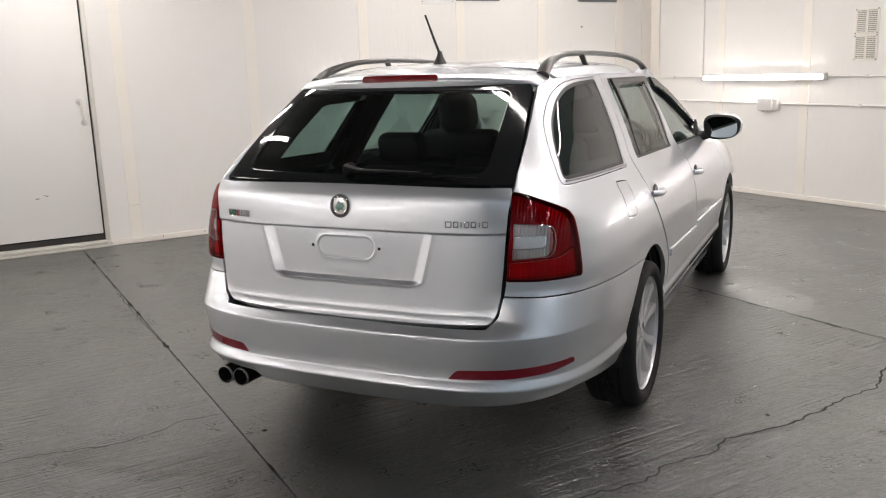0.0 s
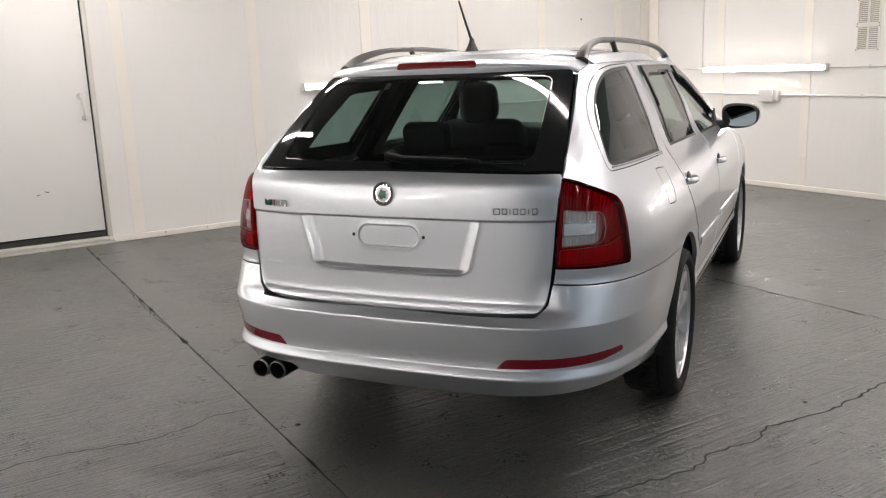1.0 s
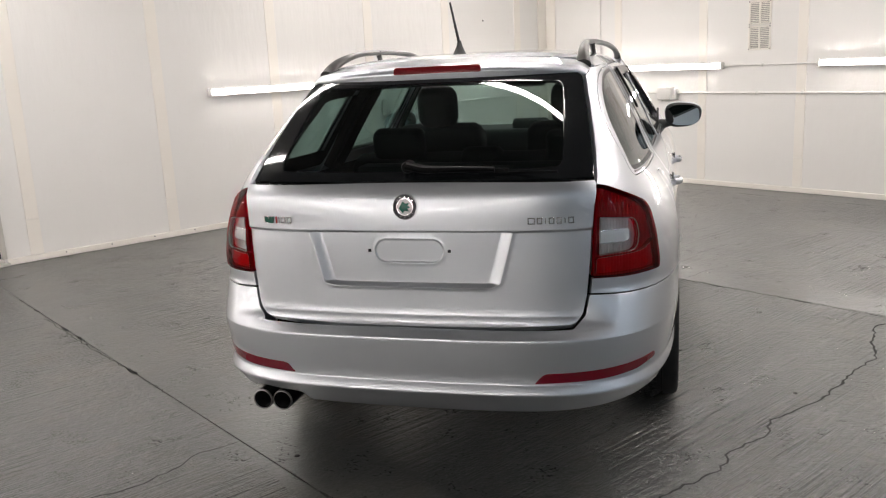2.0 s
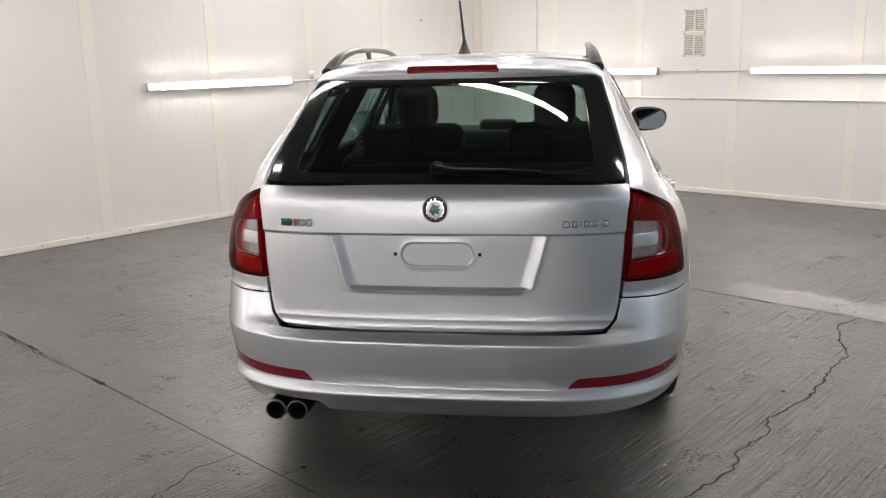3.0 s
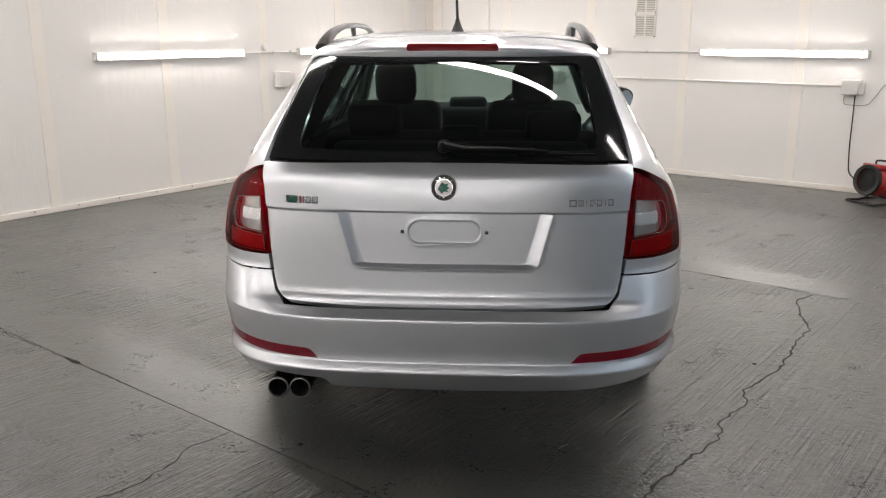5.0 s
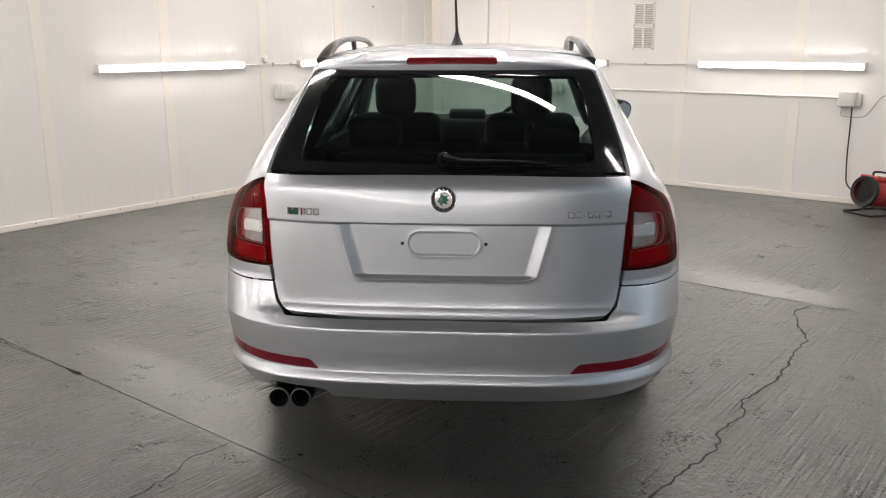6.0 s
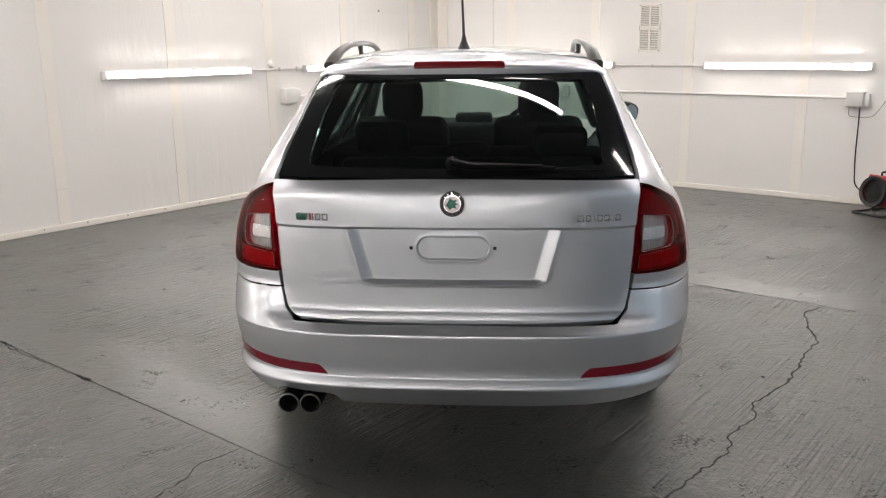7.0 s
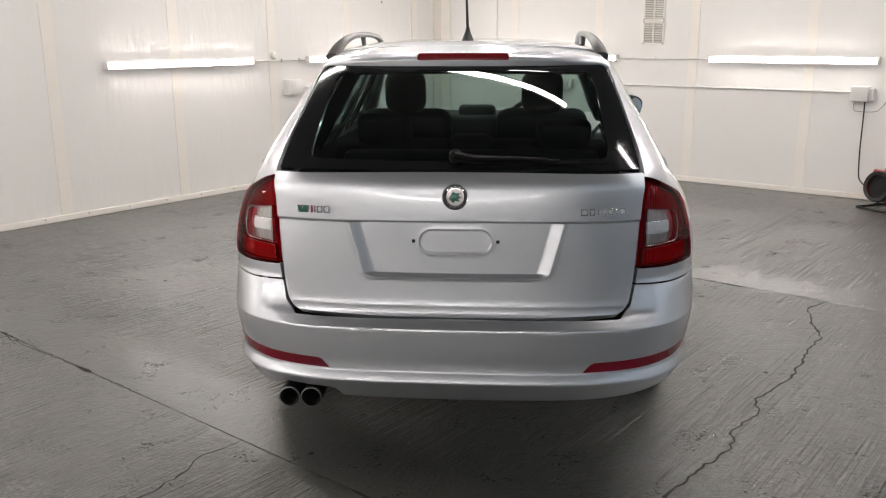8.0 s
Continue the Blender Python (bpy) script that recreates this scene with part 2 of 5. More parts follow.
HEATER_RED = make_worn("red_enamel_steel", (0.42, 0.02, 0.015), (0.30, 0.015, 0.012), 0.3, 7, 0.0, 0.4)
CEILING = make_worn("dark_ceiling_paint", (0.10, 0.098, 0.096), (0.13, 0.128, 0.126), 0.7, 1.5)
SIGN_WHITE = material("sign_white", (0.72, 0.72, 0.72), 0.4)
SIGN_GREY = material("sign_grey", (0.16, 0.165, 0.175), 0.4)


# ---- building helpers ----
def thing(name, label, category, m=None, group="", kind=""):
    ob = tagged(new(name), label, category, group, kind)
    if m is not None:
        ob.matrix_basis = m
    return ob


def part(name, bm, mat, parent=None, label="", smooth=True):
    me = bpy.data.meshes.new(name)
    curved = bm.verts.layers.float_vector.get("skin_normal") is not None
    bm.to_mesh(me)
    bm.free()
    me.materials.append(mat)
    if smooth:
        me.polygons.foreach_set("use_smooth", [True] * len(me.polygons))
        me.set_sharp_from_angle(angle=radians(38))
        if curved:
            # shade cut panels by the skin's own normals
            normals, outer, at, faces = (np.zeros(k, t) for k, t in ((3 * len(me.vertices), float), (len(me.polygons), np.int32), (len(me.loops), np.int32), (len(me.polygons), np.int32)))
            me.attributes["skin_normal"].data.foreach_get("vector", normals)
            me.attributes["outer"].data.foreach_get("value", outer)
            me.loops.foreach_get("vertex_index", at)
            me.polygons.foreach_get("loop_total", faces)
            set_normals = normals.reshape(-1, 3)[at] * np.repeat(outer, faces)[:, None]
            me.normals_split_custom_set(set_normals.tolist())
    ob = new(name, me)
    ob.parent = parent
    return tagged(ob, label)


def box_bm(size, at=(0, 0, 0), bevel=0.0, segments=2, m=None):
    bm = bmesh.new()
    bmesh.ops.create_cube(bm, size=1, matrix=Matrix.Translation(at) @ Matrix.Diagonal((*size, 1)))
    if bevel:
        bmesh.ops.bevel(bm, geom=bm.edges[:], offset=bevel, segments=segments, affect="EDGES", profile=0.5)
    if m is not None:
        bm.transform(m)
    return bm


def join(*bms):
    out = bmesh.new()
    for b in bms:
        me = bpy.data.meshes.new("tmp")
        b.to_mesh(me)
        b.free()
        out.from_mesh(me)
        bpy.data.meshes.remove(me)
    return out


def tube_bm(points, radius, sides=10, caps=True, flat=1.0):
    """A round bar along points; radius may be a list; flat squeezes it along its second axis."""
    bm = bmesh.new()
    pts = [Vector(p) for p in points]
    rings, up = [], None
    for i, p in enumerate(pts):
        way = (pts[min(i + 1, len(pts) - 1)] - pts[max(i - 1, 0)]).normalized()
        if up is None:
            up = Vector((0, 0, 1)) if abs(way.z) < 0.9 else Vector((0, 1, 0))
        side = way.cross(up).normalized()
        up = side.cross(way).normalized()
        r = radius[i] if isinstance(radius, (list, tuple)) else radius
        rings.append([bm.verts.new(p + r * (math.cos(a) * side + flat * math.sin(a) * up)) for a in (2 * math.pi * k / sides for k in range(sides))])
    for a, b in zip(rings, rings[1:]):
        for k in range(sides):
            bm.faces.new((a[k], a[(k + 1) % sides], b[(k + 1) % sides], b[k]))
    if caps:
        bm.faces.new(rings[0][::-1])
        bm.faces.new(rings[-1])
    bmesh.ops.recalc_face_normals(bm, faces=bm.faces[:])
    return bm


def lathe_bm(profile, sides=48, axis="x", closed=False):
    """profile: (radius, along) pairs, turned about the axis."""
    bm = bmesh.new()
    rings = []
    for k in range(sides):
        c, s = math.cos(2 * math.pi * k / sides), math.sin(2 * math.pi * k / sides)
        ring = []
        for r, h in profile:
            p = {"x": (h, r * c, r * s), "y": (r * c, h, r * s), "z": (r * c, r * s, h)}[axis]
            ring.append(bm.verts.new(p))
        rings.append(ring)
    n = len(profile)
    for k in range(sides):
        a, b = rings[k], rings[(k + 1) % sides]
        for i in range(n if closed else n - 1):
            bm.faces.new((a[i], b[i], b[(i + 1) % n], a[(i + 1) % n]))
    bmesh.ops.remove_doubles(bm, verts=bm.verts[:], dist=1e-5)
    bmesh.ops.recalc_face_normals(bm, faces=bm.faces[:])
    return bm


def prism_bm(outline, depth, m=None, bevel=0.0):
    """A flat outline in x, z given thickness along y."""
    bm = bmesh.new()
    f = bm.faces.new([bm.verts.new((x, 0, z)) for x, z in outline])
    r = bmesh.ops.extrude_face_region(bm, geom=[f])
    bmesh.ops.translate(bm, vec=(0, depth, 0), verts=[v for v in r["geom"] if isinstance(v, bmesh.types.BMVert)])
    bmesh.ops.recalc_face_normals(bm, faces=bm.faces[:])
    if bevel:
        bmesh.ops.bevel(bm, geom=bm.edges[:], offset=bevel, segments=2, affect="EDGES", profile=0.5)
    if m is not None:
        bm.transform(m)
    return bm


def arc(cx, cy, r, a0, a1, n):
    return [(cx + r * math.cos(radians(a0 + (a1 - a0) * k / n)), cy + r * math.sin(radians(a0 + (a1 - a0) * k / n))) for k in range(n + 1)]


def smooth_path(points, n=8):
    """Catmull-Rom through points."""
    pts = [Vector(p) for p in points]
    pts = [2 * pts[0] - pts[1]] + pts + [2 * pts[-1] - pts[-2]]
    out = []
    for a, b, c, d in zip(pts, pts[1:], pts[2:], pts[3:]):
        for k in range(n):
            t = k / n
            out.append(0.5 * (2 * b + (c - a) * t + (2 * a - 5 * b + 4 * c - d) * t * t + (3 * b - a - 3 * c + d) * t**3))
    return out + [pts[-2]]


# ---- the room ----
def quad_slab(u0, u1, v0, v1, z0, z1):
    return box_bm((u1 - u0, v1 - v0, z1 - z0), ((u0 + u1) / 2, (v0 + v1) / 2, (z0 + z1) / 2))


def build_room():
    T = 0.12
    ceiling = part("ceiling", quad_slab(U0 - T, U1 + T, V0 - T, V1 + T, CEIL, CEIL + T), CEILING, None, "dark grey painted ceiling", False)
    tagged(ceiling, category="ceiling", kind="structure").matrix_basis = ROOM
    # left wall with the door's opening
    D0, D1, DZ = -1.30, -0.10, 2.32
    left = join(
        quad_slab(U0 - T, U0, D1, V1 + T, 0, CEIL), quad_slab(U0 - T, U0, V0 - T, D0, 0, CEIL), quad_slab(U0 - T, U0, D0, D1, DZ, CEIL)
    )
    walls = {}
    for name, bm, label in (
        ("wall_left", left, "white panelled wall with cream joint strips"),
        ("wall_far", quad_slab(U0, U1, V1, V1 + T, 0, CEIL), "white panelled wall with conduit and cream joint strips"),
        ("wall_right", quad_slab(U1, U1 + T, V0 - T, V1 + T, 0, CEIL), "plain white panelled wall"),
        ("wall_back", quad_slab(U0, U1, V0 - T, V0, 0, CEIL), "plain white panelled wall"),
    ):
        walls[name] = tagged(part(name, bm, WALL, None, label, False), category="wall", kind="structure")
        walls[name].matrix_basis = ROOM

    # cream strips over the panel joints, each in a long and a short length
    def strip(parent, at, across, side, lift=0.007):
        for z0, z1 in ((0.055, 0.352), (0.355, CEIL)):
            if side == "u":
                bm = box_bm((across, lift, z1 - z0), (at, V1 - lift / 2 - 0.0015, (z0 + z1) / 2), 0.002, 1)
            else:
                bm = box_bm((lift, across, z1 - z0), (U0 + lift / 2 + 0.0015, at, (z0 + z1) / 2), 0.002, 1)
            part("joint_strip", bm, STRIP, parent)

    for v in (0.175, 1.385, 2.575, 3.74, 4.83, 6.0, -1.62, -2.8, -3.98):
        strip(walls["wall_left"], v, 0.105, "v")
    for u in (-4.19, -3.06, -1.95, -0.78, 0.4, 1.58, 2.76, 3.94):
        strip(walls["wall_far"], u, 0.10, "u")
    # panels: thin sheets between the strips, with a hairline shadow joint
    for v0, v1 in zip((0.175, 1.385, 2.575, 3.74, 4.83, 6.0), (1.385, 2.575, 3.74, 4.83, 6.0, V1 - 0.01)):
        part("panel", box_bm((0.003, v1 - v0 - 0.006, CEIL - 0.06), (U0 + 0.0005, (v0 + v1) / 2, CEIL / 2 + 0.03), 0.001, 1), WALL, walls["wall_left"])
    for u0, u1 in zip((U0 + 0.01, -4.19, -3.06, -1.95, -0.78, 0.4, 1.58, 2.76), (-4.19, -3.06, -1.95, -0.78, 0.4, 1.58, 2.76, 3.94)):
        part("panel", box_bm((u1 - u0 - 0.006, 0.003, CEIL - 0.06), ((u0 + u1) / 2, V1 - 0.0005, CEIL / 2 + 0.03), 0.001, 1), WALL, walls["wall_far"])
    # corner angle
    part("corner_trim", join(box_bm((0.012, 0.16, CEIL - 0.05), (U0 + 0.010, V1 - 0.085, CEIL / 2 + 0.025), 0.002, 1), box_bm((0.16, 0.012, CEIL - 0.05), (U0 + 0.085, V1 - 0.010, CEIL / 2 + 0.025), 0.002, 1)), STRIP, walls["wall_far"])
    # baseboards: a low angle strip with screw heads
    def baseboard(name, bm, screws):
        ob = tagged(part(name, bm, STRIP, None, "low cream angle strip along the wall foot", False), category="baseboard", kind="structure")
        ob.matrix_basis = ROOM
        for p, axis in screws:
            part("screw", lathe_bm([(0.0, 0.004), (0.005, 0.003), (0.007, 0.0)], 8, axis), STEEL, ob).location = p

    baseboard("baseboard_left", box_bm((0.022, V1 - D1 - 0.04, 0.052), (U0 + 0.013, (V1 + D1) / 2 + 0.02, 0.026), 0.005, 2), [((U0 + 0.024, 0.4 + 0.39 * k, 0.034), "x") for k in range(15)])
    baseboard("baseboard_far", box_bm((U1 - U0 - 0.05, 0.022, 0.052), ((U0 + U1) / 2, V1 - 0.013, 0.026), 0.005, 2), [])
    baseboard("baseboard_right", box_bm((0.022, V1 - V0 - 0.1, 0.052), (U1 - 0.013, (V1 + V0) / 2, 0.026), 0.005, 2), [])
    baseboard("baseboard_back", box_bm((U1 - U0 - 0.05, 0.022, 0.052), ((U0 + U1) / 2, V0 + 0.013, 0.026), 0.005, 2), [])

    # the door in the left wall
    door = thing("door_1", "white painted flush door, closed, with scuff marks", "door", ROOM, kind="structure")
    leaf = part("leaf", box_bm((0.05, D1 - D0 - 0.030, DZ - 0.135), (U0 - 0.035, (D0 + D1) / 2, (DZ + 0.105) / 2), 0.004, 2), DOOR_PAINT, door)
    part("seal", join(box_bm((0.05, 0.014, DZ - 0.1), (U0 - 0.045, D1 - 0.008, DZ / 2 + 0.05)), box_bm((0.05, D1 - D0, 0.05), (U0 - 0.045, (D0 + D1) / 2, 0.082)), box_bm((0.05, 0.014, DZ - 0.1), (U0 - 0.045, D0 + 0.008, DZ / 2 + 0.05)), box_bm((0.05, D1 - D0, 0.014), (U0 - 0.045, (D0 + D1) / 2, DZ - 0.008))), GASKET, door, "black rubber seal")
    part("frame", join(box_bm((0.016, 0.038, DZ - 0.05), (U0 + 0.006, D1 + 0.019, DZ / 2 + 0.03), 0.003), box_bm((0.016, 0.038, DZ - 0.05), (U0 + 0.006, D0 - 0.019, DZ / 2 + 0.03), 0.003), box_bm((0.016, D1 - D0 + 0.07, 0.038), (U0 + 0.006, (D0 + D1) / 2, DZ + 0.019), 0.003)), PALE_METAL, door, "scuffed pale metal frame")
    part("threshold", join(box_bm((0.09, D1 - D0 + 0.02, 0.03), (U0 + 0.01, (D0 + D1) / 2, 0.043), 0.006), box_bm((0.03, D1 - D0 + 0.1, 0.026), (U0 + 0.04, (D0 + D1) / 2, 0.013), 0.005)), PALE_METAL, door, "worn pale threshold plate")
    handle = part("handle", tube_bm(smooth_path([(U0 - 0.012, -0.19, 1.305), (U0 + 0.03, -0.187, 1.305), (U0 + 0.045, -0.183, 1.27), (U0 + 0.045, -0.175, 1.16), (U0 + 0.03, -0.17, 1.12), (U0 - 0.012, -0.168, 1.12)]), 0.0095, 10), PLASTIC, leaf, "pale pull handle with round roses")
    for v, z in ((-0.19, 1.305), (-0.168, 1.12)):
        part("rose", lathe_bm([(0.0, 0.012), (0.022, 0.012), (0.027, 0.004), (0.027, 0.0)], 20), PLASTIC, leaf).location = (U0 - 0.011, v, z)
    for v, z, w, tilt in ((-0.62, 0.485, 0.03, 12), (-0.55, 0.505, 0.035, -14)):
        part("scuff", box_bm((0.001, w, 0.006), (0, 0, 0), m=pose(U0 - 0.0095, v, z, tilt)), CRACK, leaf)


def build_floor():
    floor = thing("floor", "grey painted concrete floor, cracked and worn", "floor", ROOM, kind="structure")
    part("bed", quad_slab(U0, U1, V0, V1, -0.2, -0.03), CRACK, floor, "dark base under the slabs", False)
    edges_v = [V0, -3.55, -0.31, 2.93, 6.17, V1]
    rng = random.Random(4)
    rows = list(zip(edges_v, edges_v[1:]))
    for i, (v0, v1) in enumerate(rows):
        a, b = U0, U1
        # slab with slightly ragged long edges
        n = 420
        g = [0.0028 + 0.030 * max(0.0, noise.noise(Vector((k * 0.31, i * 7.3, 0))) - 0.14) * (0.4 + rng.random()) for k in range(n + 1)]
        h = [0.0028 + 0.030 * max(0.0, noise.noise(Vector((k * 0.31, (i + 1) * 7.3, 0))) - 0.14) * (0.4 + rng.random()) for k in range(n + 1)]
        bm = bmesh.new()
        lo = [bm.verts.new((a + (b - a) * k / n, v0 + (g[k] if i else 0), 0)) for k in range(n + 1)]
        hi = [bm.verts.new((a + (b - a) * k / n, v1 - (h[k] if i < len(rows) - 1 else 0), 0)) for k in range(n + 1)]
        for k in range(n):
            bm.faces.new((lo[k], lo[k + 1], hi[k + 1], hi[k]))
        rim = [e for e in bm.edges if e.is_boundary]
        r = bmesh.ops.extrude_edge_only(bm, edges=rim)
        bmesh.ops.translate(bm, vec=(0, 0, -0.05), verts=[x for x in r["geom"] if isinstance(x, bmesh.types.BMVert)])
        bmesh.ops.recalc_face_normals(bm, faces=bm.faces[:])
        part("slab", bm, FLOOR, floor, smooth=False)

    # cracks: ragged dark clefts with uneven width
    def crack(turns, seed, wide):
        rng = random.Random(seed)
        pts = [Vector((u, v, 0)) for u, v in turns]
        line = []
        for a, b in zip(pts, pts[1:]):
            n = max(2, int((b - a).length / 0.03))
            side = Vector((-(b - a).y, (b - a).x, 0)).normalized()
            for k in range(n):
                line.append(a.lerp(b, k / n) + side * rng.uniform(-0.010, 0.010) * (k > 0))
        line.append(pts[-1])
        bm = bmesh.new()
        rows = []
        for k, p in enumerate(line):
            way = (line[min(k + 1, len(line) - 1)] - line[max(k - 1, 0)]).normalized()
            side = Vector((-way.y, way.x, 0))
            w = wide * (0.45 + 0.9 * rng.random() * abs(noise.noise(Vector((k * 0.3, seed, 0)))) * 2) * min(1, 0.3 + k / 4, 0.3 + (len(line) - 1 - k) / 4)
            rows.append((bm.verts.new(p + side * w), bm.verts.new(p - side * w)))
        for a, b in zip(rows, rows[1:]):
            bm.faces.new((a[0], a[1], b[1], b[0]))
        bmesh.ops.translate(bm, vec=(0, 0, 0.0012), verts=bm.verts[:])
        bmesh.ops.recalc_face_normals(bm, faces=bm.faces[:])
        part("crack", bm, CRACK, floor, "dark ragged crack", False)

    crack([(0.47, 2.95), (0.42, 2.72), (0.52, 2.45), (0.62, 2.27), (0.61, 2.05), (0.645, 1.8), (0.66, 1.6), (0.61, 1.3), (0.67, 1.17), (0.645, 0.94), (0.70, 0.79), (0.665, 0.55), (0.65, 0.37), (0.68, 0.1), (0.66, -0.31)], 3, 0.0075)
    crack([(-0.81, -0.31), (-0.83, -0.48), (-0.79, -0.56), (-0.74, -0.74), (-0.75, -0.85), (-0.80, -1.01), (-0.82, -1.22), (-0.77, -1.6), (-0.83, -2.2)], 5, 0.0060)
    crack([(-1.9, 2.93), (-1.18, 2.932), (-0.89, 2.935), (-0.37, 2.935), (-0.06, 2.94), (0.47, 2.95)], 11, 0.0055)
    crack([(-0.89, 2.96), (-0.90, 3.2), (-0.85, 3.41), (-0.95, 3.46)], 12, 0.0035)
    crack([(-1.55, -0.31), (-2.1, -0.315), (-2.6, -0.33), (-3.4, -0.33)], 8, 0.004)
    # small dark chips and blots lying on the paint
    for u, v, s in ((-0.52, -0.22, 0.012), (0.55, 1.62, 0.010), (-1.42, 0.55, 0.008), (-3.0, 0.8, 0.012), (1.3, 4.3, 0.010), (0.2, 3.9, 0.009)):
        ob = part("chip", lathe_bm([(0.0, 0.0035), (s * 0.7, 0.003), (s, 0.0)], 9, "z"), CRACK, floor)
        ob.location = (u, v, 0.0005)


def build_tube_light(m, group, glow, long=1.60, slim=1.0, label="lit white fluorescent tube on a slim white batten"):
    """A batten lamp that runs along x, standing off the wall towards -y: a white tray with a lit diffuser on its front."""
    lamp = thing("tube_light", label, "light", m, group)
    part("batten", box_bm((long, 0.050, 0.072), (0, -0.025, 0), 0.004), CONDUIT, lamp)
    half = long / 2 - 0.02
    front = [(-0.034, -0.049), (-0.034, -0.058), (-0.030, -0.0625), (-0.012, -0.064), (0.012, -0.064), (0.030, -0.0625), (0.034, -0.058), (0.034, -0.049)]
    bm = bmesh.new()
    rings = [[bm.verts.new((x, y, z * slim)) for z, y in front] for x in (-half, half)]
    for k in range(len(front) - 1):
        bm.faces.new((rings[0][k], rings[0][k + 1], rings[1][k + 1], rings[1][k]))
    for ring in rings:
        bm.faces.new(ring)
    bmesh.ops.recalc_face_normals(bm, faces=bm.faces[:])
    part("tube", bm, glow, lamp)
    for s in (-1, 1):
        part("end_cap", box_bm((0.022, 0.066, 0.076), (s * (long / 2 - 0.003), -0.033, 0), 0.008), PLASTIC, lamp)
    return lamp


def build_lights():
    far = lambda u, z=1.285: ROOM @ pose(u, V1, z)
    first = build_tube_light(far(-3.605), "tube lights on the walls", TUBE, 1.60, 0.55)
    copy_thing(first, far(-0.965))
    for v in (2.655, 5.0, -2.9):
        copy_thing(first, ROOM @ pose(U0, v, 1.29, 0, 0, 90))
    # unseen row on the back wall, packed close to light the tailgate
    for u in (-4.35, -2.65, -0.95, 0.75, 2.45, 4.15):
        copy_thing(first, ROOM @ pose(u, V0, 1.285, 0, 0, 180))
    # second unseen row, added higher up to brighten tailgate and bumper shoulder
    for u in (-3.9, -1.2, 1.5, 4.2):
        copy_thing(first, ROOM @ pose(u, V0, 2.25, 0, 0, 180))
    # rows of the same lamps under the ceiling
    over = build_tube_light(ROOM @ pose(-0.57, 0.895, CEIL, 90, 0, 14), "tube lights on the ceiling", CEILING_TUBE, 1.60, 0.85)
    for u, v in ((-4.63, -0.125), (-2.60, 0.38), (1.65, 1.57), (3.70, 2.08)):
        copy_thing(over, ROOM @ pose(u, v, CEIL, 90, 0, 14))
    # two unseen rows, added to light the far side evenly
    for v, first_u in ((2.9, -4.6), (4.5, -4.7)):
        for k in range(4):
            u = first_u + 2.09 * k
            copy_thing(over, ROOM @ pose(u, v, CEIL, 90))
    # unseen lamps, added to brighten the left wall and the door
    for u, v in ((-3.1, -1.68), (-3.1, -0.55), (-3.1, -2.9)):
        copy_thing(over, ROOM @ pose(u, v, CEIL, 90))
    # cooler short lamps over the open bay beyond
    cool = build_tube_light(ROOM @ pose(5.6, -3.6, CEIL, 90, 0, 0), "cool lamps over the open bay", HALL_TUBE, 0.60, 0.9, "short cool white batten lamp under the ceiling")
    for i in range(5):
        for k in range(8):
            if i or k:
                copy_thing(cool, ROOM @ pose(5.6 + 1.45 * i, -3.6 + 1.35 * k, CEIL, 90))


